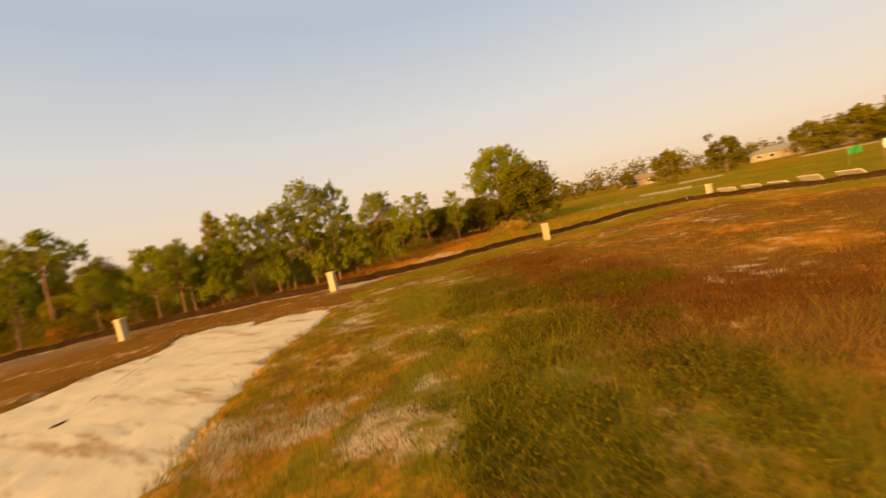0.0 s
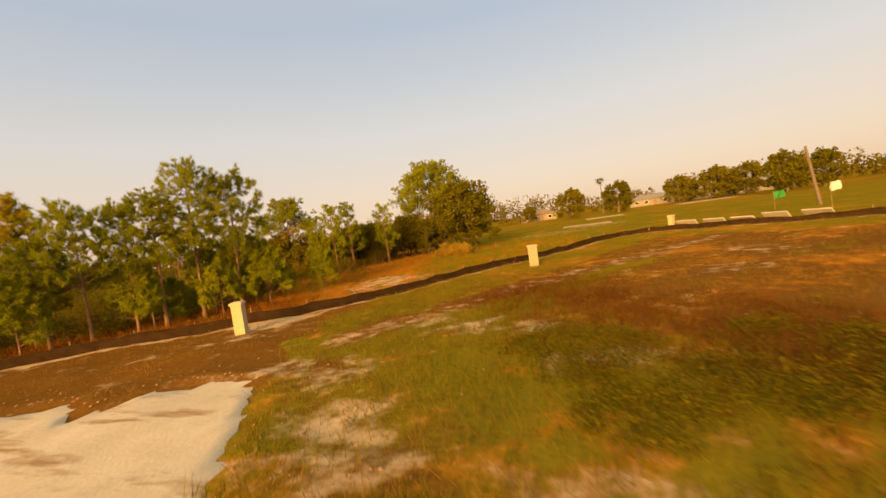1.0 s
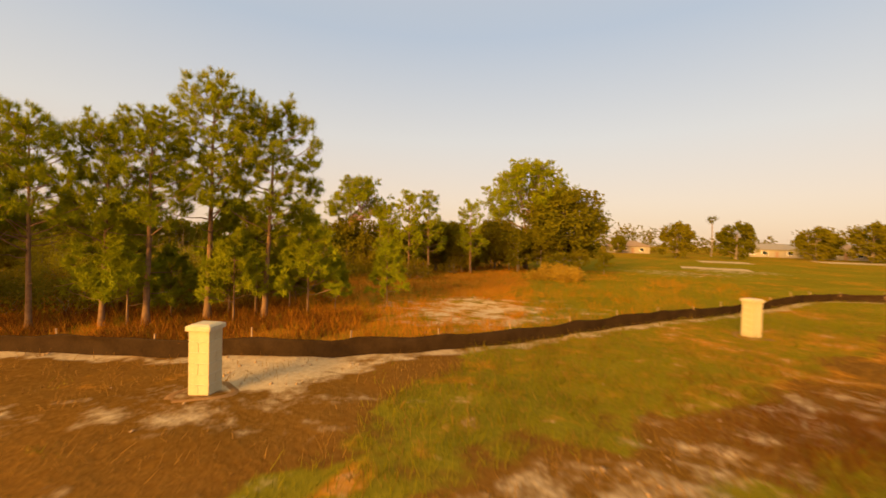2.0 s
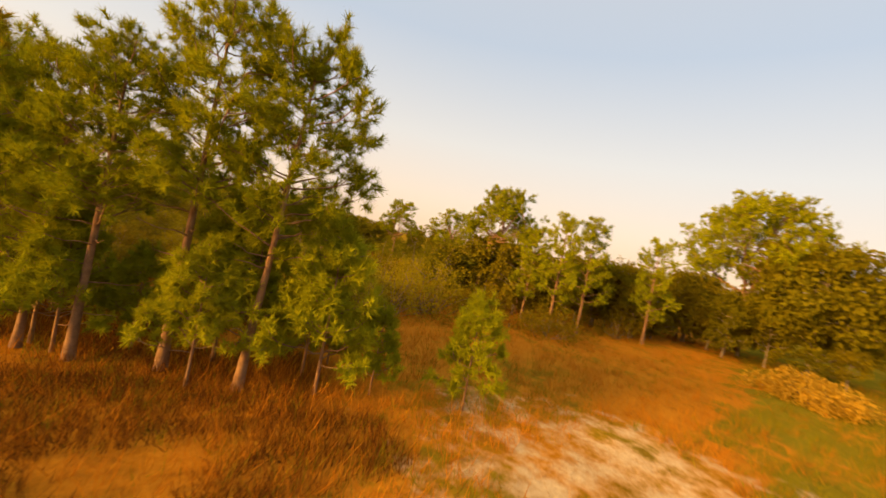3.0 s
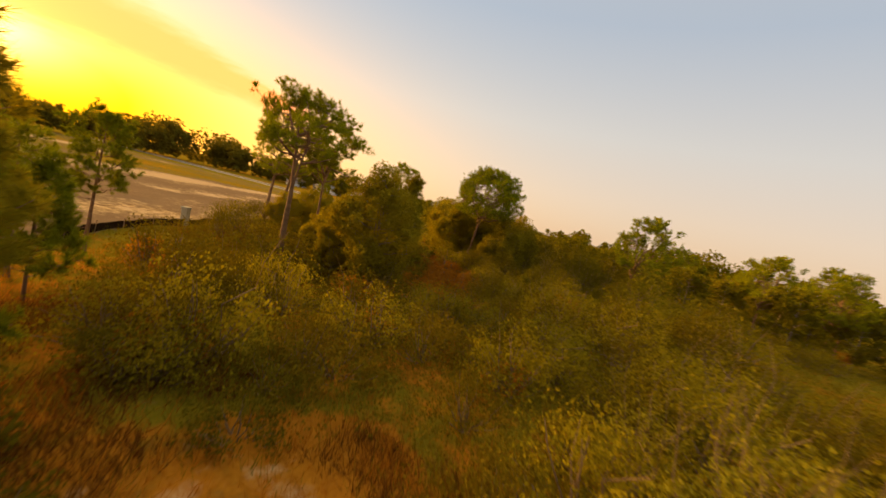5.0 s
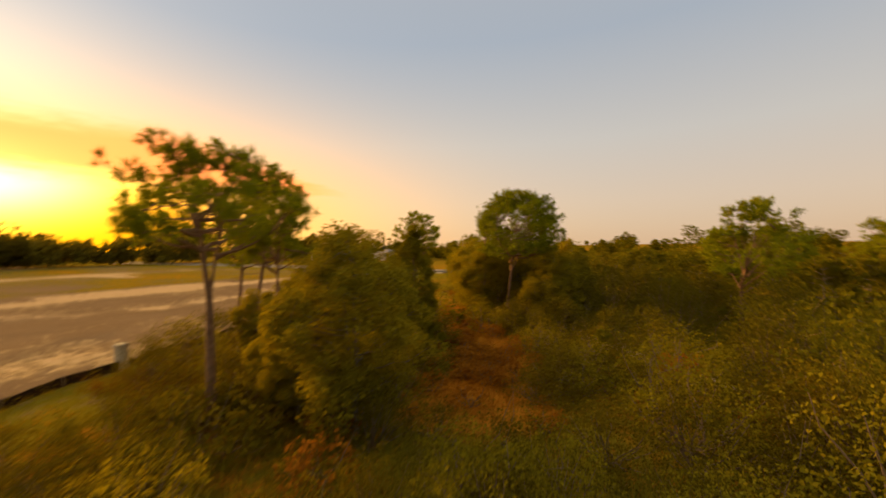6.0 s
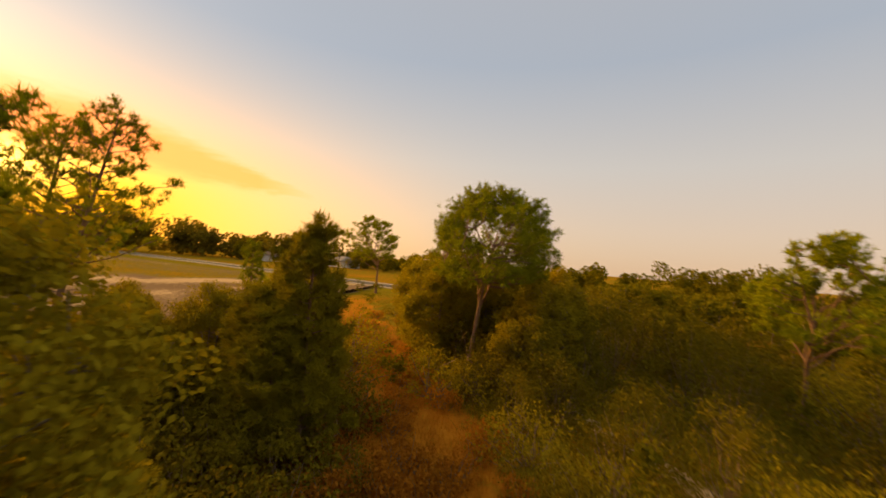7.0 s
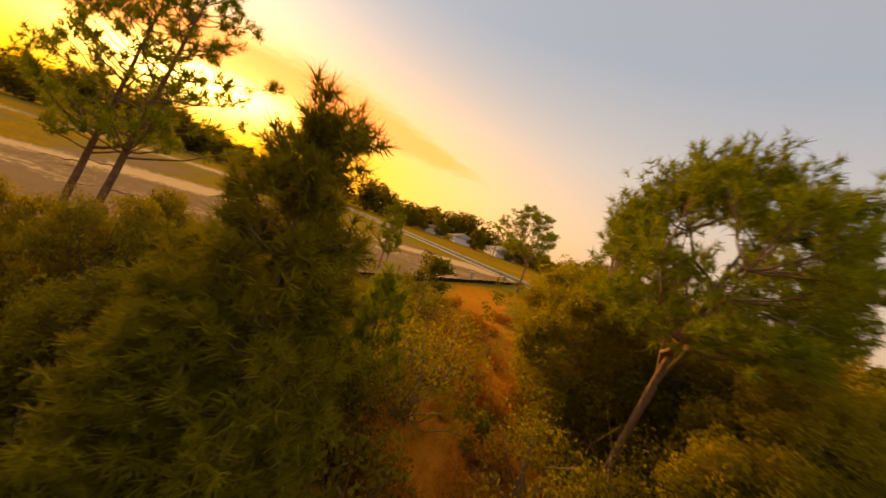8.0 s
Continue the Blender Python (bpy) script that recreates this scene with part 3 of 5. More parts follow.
def height_at(px, py):
    near = np.exp(-(np.hypot(px + 20, py - 20) / 120) ** 2)
    h = (0.08 * smooth_noise(px, py, 0.35, 3) + 0.035 * smooth_noise(px, py, 1.7, 4)) * near
    pad = seg_dist(px, py, SAND_PAD + SAND_PAD[:1])
    h = np.where(inside(px, py, SAND_PAD), h * 0.25 - 0.05, h + 0.10 * np.exp(-(pad / 0.8) ** 2))
    return h


def cover_at(px, py):
    """Shares of grass, dry thatch and sand; what is left is bare soil."""
    lot = lot_side(px, py)
    df = seg_dist(px, py, FENCE)
    n1, n2, n3 = smooth_noise(px, py, 0.16, 11), smooth_noise(px, py, 0.45, 12), smooth_noise(px, py, 1.1, 13)
    grass = np.where(lot, 0.62 + 0.25 * n2 + 0.15 * n3, 0.85 + 0.2 * n1)
    dry = np.where(lot, 0.28 + 0.22 * n1 + 0.18 * n3, 0.30 + 0.25 * n1 + 0.15 * n3)
    sand = np.where(lot, 0.16 + 0.12 * n3 + 0.12 * n2, 0.05 + 0.06 * n3)
    # bare brown soil between the sand pad and the fence
    haul = lot & (px + 1.3 * n2 + 0.5 * n3 < -2.2) & (py > -16 + 6 * n1 + 2 * n2) & (px > -40)
    # wheel streaks run along it beside the fence
    streak = smooth_noise(0.16 * (0.9 * px + 0.45 * py), 1.5 * (0.9 * py - 0.45 * px), 0.9, 15)
    grass, dry = np.where(haul, 0.05, grass), np.where(haul, 0.06 + 0.10 * n2 + 0.16 * streak, dry)
    sand = np.where(haul, 0.16 - 0.22 * streak + 0.1 * n3, sand)
    # red-brown thatch over the open side of the lot
    open_lot = lot & (px + 0.55 * (py - 19) + 1.6 * n2 > 8.5) & (px > 3) & (py > 10.5 + n2)
    dry = np.where(open_lot, 0.32 + 0.30 * n2, dry)
    grass = np.where(open_lot, 0.16 + 0.3 * n3, grass)
    near_pad = lot & (px < 8) & (py < 14) & ~haul
    dry, sand = np.where(near_pad, 0.50 + 0.2 * n2, dry), np.where(near_pad, sand + 0.10 + 0.12 * n3, sand)
    # greener swath through the middle
    dg = seg_dist(px, py, [(2.5, 19.5), (5.5, 17.0), (8.5, 13.5), (11.5, 9.5), (13.5, 9.8)]) + 0.7 * n3
    grass, dry = np.where(lot & (dg < 2.0), 0.95, grass), np.where(lot & (dg < 2.0), 0.30 + 0.3 * n3, dry)
    dg = seg_dist(px, py, [(3.2, 22.0), (5.0, 25.0), (7.5, 28.5), (10, 32)]) + 0.6 * n3
    grass, dry = np.where(lot & (dg < 0.9), 0.95, grass), np.where(lot & (dg < 0.9), 0.22, dry)
    # strip of grass along the fence by the pillars, and a worn pinkish track beside it
    strip = lot & (df < 5.0 + n2) & (px > -3.5 + n2)
    grass, dry = np.where(strip, 0.80 + 0.15 * n3, grass), np.where(strip, 0.34 + 0.3 * n2 + 0.1 * n3, dry)
    dk = seg_dist(px, py, [(-1.0, 20.5), (0.8, 23.0), (2.6, 25.6), (5.2, 28.0), (10, 33.5), (16, 40)]) + 0.5 * n3
    grass, dry, sand = np.where(lot & (dk < 0.8), 0.1, grass), np.where(lot & (dk < 0.8), 0.25, dry), np.where(lot & (dk < 0.8), 0.40 + 0.1 * n3, sand)
    sand = np.where((df < 0.55) & (px > -18), 0.55 + 0.2 * n3, sand)
    # dry ground just past the fence and the bare patch in it
    past = ~lot & (px + 0.25 * (py - 30) + 2 * n2 > -24) & (py > 15)
    dry = np.where(past, 0.70 + 0.2 * n2, dry)
    meadow = ~lot & (px + 0.5 * n2 * 3 > -5 + (40 - py) * 0.25) & (py > 28)
    dry, grass = np.where(meadow, 0.28 + 0.22 * n2, dry), np.where(meadow, 0.95, grass)
    for ex, ey, er, ea in ((-5.2, 33.6, 4.8, 0.56), (-21.4, 27.0, 2.0, 0.46), (5.0, 70.0, 7.0, 0.45), (-6.6, 23.6, 1.5, 0.95), (-8.0, 23.8, 1.2, 0.8), (12, 80, 6.0, 0.5), (-7.0, 22.0, 0.9, 0.5), (1.9, 15.4, 1.3, 0.6), (2.6, 14.4, 1.2, 0.6), (9.0, 8.6, 1.3, 0.62), (8.6, 10.0, 0.9, 0.55), (5.2, 11.2, 0.9, 0.5), (6.0, 17.9, 0.8, 0.55), (11.8, 11.0, 0.6, 0.5), (15.2, 17.5, 1.6, 0.5), (12.3, 27.4, 2.0, 0.42), (0.6, 17.6, 1.1, 0.55), (7.1, 18.2, 0.9, 0.6), (1.6, 22.4, 1.3, 0.6), (2.8, 21.2, 1.3, 0.62), (-1.3, 18.0, 0.9, 0.6), (4.9, 20.6, 0.8, 0.55), (14.8, 32.0, 2.0, 0.45), (0.6, 22.9, 0.8, 0.5)):
        d = np.hypot((px - ex), (py - ey)) / er + 0.40 * n3 + 0.2 * n2
        sand = np.where(d < 1.35, np.maximum(sand, (ea - 0.06) * np.clip(1.5 - d, 0, 1) + 0.10 * n3), sand)
    # trails through the scrub
    dt = seg_dist(px, py, TRAIL) + 0.5 * n3
    dry = np.where(dt < 3.0, np.maximum(dry, 1.0 - 0.12 * dt), dry)
    ds = seg_dist(px, py, SANDY_TRACK) + 0.3 * n3
    sand = np.where(ds < 0.45, 0.62, sand)
    # beyond the fence to the south-west: graded dirt, greyed for haze, then sand strips and grass
    far = lot & (px + 3.5 * n1 + 1.5 * n2 < -20) & (py < 6 + 2.0 * n2)
    grass, dry, sand = np.where(far, 0.20 + 0.25 * n1 + 0.10 * n2, grass), np.where(far, 0.06 + 0.08 * n1, dry), np.where(far, 0.26 + 0.24 * n1 + 0.12 * n2, sand)
    band = -py - 0.12 * px + 7.0 * smooth_noise(px, py, 0.05, 14) + 2.0 * n1
    sand = np.where(far & (band > 38) & (band < 47), 0.72 + 0.3 * n1, sand)
    sand = np.where(far & (band > 24) & (band < 28), 0.42 + 0.3 * n2, sand)
    grass = np.where(far & (band > 49), 0.62 + 0.3 * n1, grass)
    dry = np.where(far & (band > 49), 0.34 + 0.2 * n1, dry)
    sand = np.where(far & (band > 49), 0.1, sand)
    sand = np.where(far & (band > 88) & (band < 118), 0.52 + 0.4 * n1, sand)
    out = (np.abs(px) > 130) | (py > 110)
    grass, dry, sand = np.where(out, 0.85, grass), np.where(out, 0.42 + 0.12 * n1, dry), np.where(out, 0.02, sand)
    # pale sand paths across the mown field
    for path, wide in (([(-1.0, 83.0), (9.0, 86.0), (19.0, 85.0)], 1.0), ([(14.0, 118.0), (34.0, 124.0), (52.0, 121.0)], 1.6), ([(30.0, 152.0), (58.0, 146.0)], 2.0)):
        sand = np.where(seg_dist(px, py, path) + 0.5 * n3 < wide, 0.85, sand)
    return np.clip(np.stack([grass, dry, sand], -1), 0, 1)


def spaced(lo, hi, step, reach, grow):
    mid = list(np.arange(lo, hi, step))
    a, s = [], step
    p = mid[-1]
    while p < reach:
        s *= grow
        p += s
        a.append(p)
    b, s, p = [], step, mid[0]
    while p > -reach:
        s *= grow
        p -= s
        b.append(p)
    return np.array(b[::-1] + mid + a)


def make_ground():
    xs, ys = spaced(-62, 30, 0.36, 3600, 1.22), spaced(-12, 62, 0.36, 3600, 1.22)
    X, Y = np.meshgrid(xs, ys)
    Z = height_at(X, Y)
    nx, ny = len(xs), len(ys)
    i, j = np.meshgrid(np.arange(ny - 1), np.arange(nx - 1), indexing="ij")
    q = np.stack([i * nx + j, i * nx + j + 1, (i + 1) * nx + j + 1, (i + 1) * nx + j], -1).reshape(-1, 4)
    me = np_mesh("ground", np.stack([X, Y, Z], -1).reshape(-1, 3), q, M_GROUND)
    cov = cover_at(X.ravel(), Y.ravel())
    attr = me.color_attributes.new("cover", "FLOAT_COLOR", "POINT")
    attr.data.foreach_set("color", np.concatenate([cov, np.ones((len(cov), 1))], 1).astype(np.float32).ravel())
    me.polygons.foreach_set("use_smooth", np.ones(len(me.polygons), bool))
    tagged(new("ground", me), "flat sandy ground with patchy olive grass, rust-coloured thatch and bare soil", "ground", kind="structure")


make_ground()


def make_sand_pad():
    """A spread of pale fill sand with a ragged rim."""
    rng = np.random.default_rng(5)
    pts = []
    for (x0, y0), (x1, y1) in zip(SAND_PAD, SAND_PAD[1:] + SAND_PAD[:1]):
        n = max(3, int(math.hypot(x1 - x0, y1 - y0) / 0.25))
        for k in range(n):
            pts.append((x0 + (x1 - x0) * k / n, y0 + (y1 - y0) * k / n))
    rim = np.array(pts)
    c = rim.mean(0)
    ang = np.linspace(0, 2 * np.pi, len(rim), endpoint=False)
    wob = sum(rng.uniform(0.04, 0.09) * np.sin(ang * f + rng.uniform(0, 6.28)) for f in (13, 23, 37, 61))
    out = rim - c
    ln = np.linalg.norm(out, axis=1)[:, None]
    rim = rim + out / ln * wob[:, None]
    rings, m = [], len(rim)
    for f in np.linspace(1, 0.02, 22):
        p = c + (rim - c) * f
        z = 0.020 * smooth_noise(p[:, 0], p[:, 1], 1.1, 21) + 0.014 * smooth_noise(p[:, 0], p[:, 1], 3.2, 22)
        z = height_at(p[:, 0], p[:, 1]) + 0.06 + z * (f < 0.97) if f < 0.99 else height_at(p[:, 0], p[:, 1]) - 0.12
        rings.append(np.column_stack([p, z]))
    v = np.concatenate(rings)
    i, j = np.meshgrid(np.arange(21), np.arange(m), indexing="ij")
    q = np.stack([i * m + j, i * m + (j + 1) % m, (i + 1) * m + (j + 1) % m, (i + 1) * m + j], -1).reshape(-1, 4)
    me = np_mesh("sand_pad", v, q, M_PAD)
    me.polygons.foreach_set("use_smooth", np.ones(len(me.polygons), bool))
    tagged(new("sand_pad", me), "spread of pale fill sand with ragged rim and wheel scuffs", "sand", kind="structure")


make_sand_pad()


# ---------------------------------------------------------------- pillars
def make_pillar(x, y, rz, first=None):
    """Square column of cream blocks with a flat cap, standing in a small pit."""
    z = float(height_at(np.array(x), np.array(y)))
    if first:
        return again(first, x, y, rz, z=z)
    p = thing("block_pillar", x, y, z, rz, "cream concrete block pillar with flat overhanging cap, standing in dug soil", "pillar", "pillars along the fence")
    core = box(bmesh.new(), -0.192, 0.192, -0.192, 0.192, -0.15, 1.20)
    part("mortar_core", core, M_MORTAR, p)
    rows, h = 6, 0.2
    for k in range(rows):
        for s in (-1, 1):
            bm = bmesh.new()
            if k % 2:
                box(bm, -0.2, 0.2, min(0.004 * s, 0.2 * s), max(0.004 * s, 0.2 * s), 0.004, h - 0.004, 0.006)
            else:
                box(bm, min(0.004 * s, 0.2 * s), max(0.004 * s, 0.2 * s), -0.2, 0.2, 0.004, h - 0.004, 0.006)
            ob = part("block", bm, M_STUCCO, p)
            ob.location = (0, 0, k * h)
    bm = box(bmesh.new(), -0.245, 0.245, -0.245, 0.245, 1.20, 1.29, 0.012)
    part("cap", bm, M_CAP, p, "flat cast concrete cap")
    bm = bmesh.new()
    r = bmesh.ops.create_cone(bm, cap_ends=True, segments=4, radius1=0.325, radius2=0.24, depth=0.03, matrix=pose(0, 0, 1.303, 0, 0, 45))
    part("cap_top", bm, M_CAP, p)
    return p


pillar = make_pillar(-6.6, 22.05, 22)
for x, y, rz in ((4.3, 34.2, 40), (15.7, 49.6, 50), (-16.1, 13.6, 18), (-35.3, 3.9, 20), (-69.6, -8.6, 20), (-81.0, -13.0, 20), (-52.5, -3.0, 20)):
    make_pillar(x, y, rz, pillar)


# ---------------------------------------------------------------- silt fence
def make_fence():
    rng = np.random.default_rng(8)
    pts = np.array(FENCE)
    seg = np.r_[0, np.cumsum(np.hypot(*np.diff(pts, axis=0).T))]
    s = np.arange(0, seg[-1], 0.35)
    x, y = np.interp(s, seg, pts[:, 0]), np.interp(s, seg, pts[:, 1])
    k = np.ones(13) / 13
    xs, ys = np.convolve(np.pad(x, 6, "edge"), k, "valid"), np.convolve(np.pad(y, 6, "edge"), k, "valid")
    tx, ty = np.gradient(xs), np.gradient(ys)
    ln = np.hypot(tx, ty)
    nx, ny = -ty / ln, tx / ln
    z = height_at(xs, ys)
    sag = 0.05 * np.abs(np.sin(s * np.pi / 2.45)) + 0.05 * smooth_noise(s, s * 0, 0.7, 31)
    top = 0.47 - sag
    belly = 0.10 * smooth_noise(s, s * 0, 1.3, 32)
    fence = thing("silt_fence", 0, 0, 0, 0, "sagging black fabric silt fence on wooden stakes along the lot edge", "fence")
    rows = []
    for f, off in ((-0.12, 0.0), (0.0, 0.03), (0.3, 0.7), (0.62, 1.0), (0.85, 0.6), (1.0, 0.0)):
        rows.append(np.column_stack([xs + nx * belly * off, ys + ny * belly * off, z + np.where(f < 0, f, top * f)]))
    back = [r + np.column_stack([nx * 0.012, ny * 0.012, 0 * nx]) for r in rows[::-1]]
    grid = rows + back
    m = len(s)
    v = np.concatenate(grid)
    i, j = np.meshgrid(np.arange(len(grid) - 1), np.arange(m - 1), indexing="ij")
    q = np.stack([i * m + j, i * m + j + 1, (i + 1) * m + j + 1, (i + 1) * m + j], -1).reshape(-1, 4)
    me = np_mesh("fabric", v, q, M_FABRIC)
    me.polygons.foreach_set("use_smooth", np.ones(len(me.polygons), bool))
    part("fabric", me, M_FABRIC, fence, "black woven fabric")
    stake = None
    for d in np.arange(0.2, seg[-1], 2.45):
        px, py = np.interp(d, s, xs), np.interp(d, s, ys)
        qx, qy = np.interp(d, s, nx), np.interp(d, s, ny)
        if stake is None:
            stake = box(bmesh.new(), -0.018, 0.018, -0.018, 0.018, -0.3, 0.64, 0.003)
            ob = part("stake", stake, M_STAKE, fence)
            stake = ob.data
        else:
            ob = part("stake", stake, M_STAKE, fence)
        side = -1 if lot_side(np.array(px + qx), np.array(py + qy)) else 1
        ob.matrix_basis = pose(px + side * qx * 0.06, py + side * qy * 0.06, float(np.interp(d, s, z)) + rng.uniform(-0.1, 0.06), rng.normal(0, 3), rng.normal(0, 3), rng.uniform(0, 90))
    return fence


make_fence()


# ---------------------------------------------------------------- trees by the fence
PINE_LABEL = "slim pine with bare orange-brown trunk and tufted green crown"
tall_pine = place(make_pine("pine_tree", 8.6, 4.0, 1.85, 1, M_NEEDLE, limbs=36, side=2, clump=0.40, per=300, length=0.25, width=0.019, lean=(0.1, 0.1), dead=7, trunk_r=0.12, label="tall straight pine with bare trunk and tufted crown"), -13.3, 26.5, 0)
side_pine = place(make_pine("pine_tree", 8.0, 3.5, 1.8, 2, M_NEEDLE, limbs=40, side=2, clump=0.40, per=300, length=0.25, width=0.019, lean=(0.3, 0.3), dead=6, label=PINE_LABEL), -11.9, 27.8, 60)
wide_pine = place(make_pine("pine_tree", 6.7, 3.0, 2.2, 3, M_NEEDLE, limbs=36, side=2, clump=0.40, per=300, length=0.25, width=0.019, dead=6, label="spreading pine with broad tufted crown on bare trunk"), -16.2, 22.7, 140, 0.84, sz=1.0)
for ob in (tall_pine, side_pine, wide_pine):
    tagged(ob, group="pines beyond the fence")
for k, (src, x, y, s, sz) in enumerate([(tall_pine, -14.1, 24.9, 0.90, 0.82), (side_pine, -14.9, 24.0, 0.80, 0.84), (side_pine, -19.8, 19.8, 0.80, 0.64), (wide_pine, -20.6, 17.6, 0.80, 0.80), (tall_pine, -23.2, 14.8, 0.62, 0.54), (wide_pine, -18.4, 18.4, 0.80, 0.82), (side_pine, -26.6, 11.2, 0.8, 0.72), (side_pine, -16.9, 21.4, 0.72, 0.66)]):
    again(src, x, y, 67 * k + 15, s, sz=sz)

# low bushy young pines at the edge of the group
young = place(make_pine("young_pine", 3.6, 0.85, 1.2, 11, M_NEEDLE, "cone", limbs=24, side=3, per=170, clump=0.26, length=0.24, width=0.022, trunk_r=0.05, label="bushy young pine with green needles on a thin stem"), -11.2, 29.3, 0, 1.1)
tagged(young, group="young pines")
for k, (x, y, s) in enumerate([(-12.6, 28.0, 1.1), (-12.3, 29.4, 0.9), (-10.9, 30.6, 0.60), (-12.4, 26.9, 0.85), (-13.6, 27.6, 1.15), (-9.6, 32.6, 0.80), (-14.6, 26.0, 0.7), (-17.0, 20.4, 1.0), (-14.6, 24.6, 0.9), (-15.2, 24.2, 1.0), (-19.8, 20.4, 1.2), (-22.8, 17.0, 1.1), (-13.0, 30.4, 0.6)]):
    again(young, x, y, 50 * k, s)

bushy = place(make_pine("bushy_pine", 6.85, 0.6, 1.65, 12, M_NEEDLE_DARK, "cone", limbs=64, side=4, per=190, clump=0.30, length=0.26, width=0.022, trunk_r=0.10, label="dense dark green conical pine branching from the ground"), -43.6, 16.1, 120)
tagged(bushy, group="bushy pines")
fence_bushy = place(make_pine("bushy_pine", 7.7, 1.7, 2.0, 14, M_NEEDLE_DARK, "cone", limbs=50, side=3, per=170, clump=0.27, length=0.30, width=0.022, trunk_r=0.10, label="dense dark conical pine with feathery tip beside bare soil"), -19.3, 22.2, 0)
tagged(fence_bushy, group="bushy pines")
again(bushy, -45.0, 13.6, 30, 0.90, sz=0.78)
again(bushy, -43.3, 14.6, 200, 1.05, sz=0.70)
again(bushy, -42.8, 15.7, 290, 0.95, sz=0.62)
again(young, -46.4, 11.6, 80, 1.1, sz=1.25)
again(young, -48.4, 12.4, 20, 0.8, sz=1.15)

flat_top = place(make_pine("flat_topped_pine", 8.9, 4.6, 2.7, 21, M_NEEDLE, "dome", split=0.5, limbs=76, side=3, per=100, clump=0.42, length=0.26, width=0.045, trunk_r=0.15, forks=2, shift=(0.5, 0.3), label="old pine with flat spreading crown on forked limbs"), -23.4, 46.5, 0)
pair = place(make_pine("pine_tree", 7.2, 1.6, 1.35, 4, M_NEEDLE, limbs=26, side=3, per=100, clump=0.34, length=0.25, width=0.045, label=PINE_LABEL), -17.2, 47.2, 0)
again(pair, -15.9, 48.4, 90, 1.0)
again(pair, -19.2, 46.9, 200, 0.85)
again(pair, -13.6, 52.6, 20, 0.95)
again(pair, -20.8, 48.2, 300, 0.8)
again(pair, -64.4, -10.4, 130, 0.92)
again(pair, -66.0, -11.6, 240, 0.75)
big_pine = place(make_pine("broad_pine", 13.0, 5.0, 5.6, 22, M_NEEDLE, "dome", split=0.5, limbs=170, side=3, per=70, clump=0.60, length=0.34, width=0.085, trunk_r=0.28, forks=3, spread=0.35, label="tall broad pine with rounded open crown"), -11.5, 65.4, 0)
oak = place(make_tree("oak_tree", 8.8, (0, 0, 4.5, 4.5, 4.3, 4.3), 23, M_OAK, bark=M_BARK_GREY, limbs=60, twigs=5, trunk_r=0.24, per=22, size=0.36, label="dense dark green oak with rounded crown low to the ground"), -6.6, 62.4, 0)
tagged(oak, group="oaks")
again(oak, -13.8, 60.5, 70, 0.62)
again(oak, -18.0, 54.0, 150, 0.55)

# woodland edge behind the pines: smaller oaks and myrtles
rng_e = np.random.default_rng(77)
low_oak = place(make_tree("scrub_oak", 4.6, (0, 0, 2.6, 2.0, 2.0, 2.0), 24, M_OAK, bark=M_BARK_GREY, limbs=24, twigs=3, trunk_r=0.09, per=20, size=0.22, label="rounded scrub oak with dull green leaves"), -20.5, 47.5, 0)
tagged(low_oak, group="scrub oaks")
for x, y, s in ((-8.6, 60.4, 0.7), (-4.6, 60.6, 0.55), (-10.6, 58.4, 0.75), (-6.2, 58.8, 0.45), (-2.4, 62.6, 0.5)):
    again(low_oak, x, y, x * 40, s)
EDGE = [(-30, 38), (-26, 42), (-22, 45.5), (-18, 48), (-15, 51), (-12.5, 55), (-10.5, 59)]
for k in range(46):
    i = rng_e.integers(0, len(EDGE) - 1)
    f = rng_e.uniform(0, 1)
    x = EDGE[i][0] + (EDGE[i + 1][0] - EDGE[i][0]) * f - abs(rng_e.normal(0, 5))
    y = EDGE[i][1] + (EDGE[i + 1][1] - EDGE[i][1]) * f + abs(rng_e.normal(0, 5))
    if x > -27 and math.hypot(x + 14, y - 31) > 11:
        again(low_oak, x, y, rng_e.uniform(0, 360), rng_e.uniform(0.6, 1.15))

rng_o = np.random.default_rng(79)
for k in range(84):
    x, y = rng_o.uniform(-98, -58), rng_o.uniform(-2, 66)
    if seg_dist(np.array(x), np.array(y), TRAIL) > 4.0 and not lot_side(np.array(x), np.array(y)) and math.hypot(x + 56.6, y - 32.1) > 4:
        again(low_oak, x, y, rng_o.uniform(0, 360), rng_o.uniform(0.75, 1.2))

# ---------------------------------------------------------------- trees over the scrub
lone_pine = place(make_pine("lone_pine", 9.5, 5.7, 2.75, 31, M_NEEDLE, "dome", split=0.6, limbs=72, side=2, per=170, clump=0.34, length=0.24, width=0.026, trunk_r=0.19, forks=2, spread=0.18, label="lone pine with spreading ragged crown and thick trunk"), -33.3, 14.9, 0)
side_lone = place(make_pine("slender_pine", 8.7, 5.0, 1.7, 36, M_NEEDLE, "dome", limbs=40, side=2, per=150, clump=0.32, length=0.24, width=0.026, trunk_r=0.12, label="slender pine with small open crown beside a larger pine"), -36.9, 13.7, 0)
twin = place(make_pine("twin_pine", 11.1, 5.0, 3.1, 32, M_NEEDLE, limbs=46, side=3, per=96, clump=0.30, length=0.24, width=0.028, trunk_r=0.16, lean=(-1.7, 0.5), dead=5, label="slender pine with open airy crown and long bare trunk"), -41.7, 5.0, 0)
tagged(twin, group="twin pines")
again(twin, -41.0, 4.6, 42, 0.95)
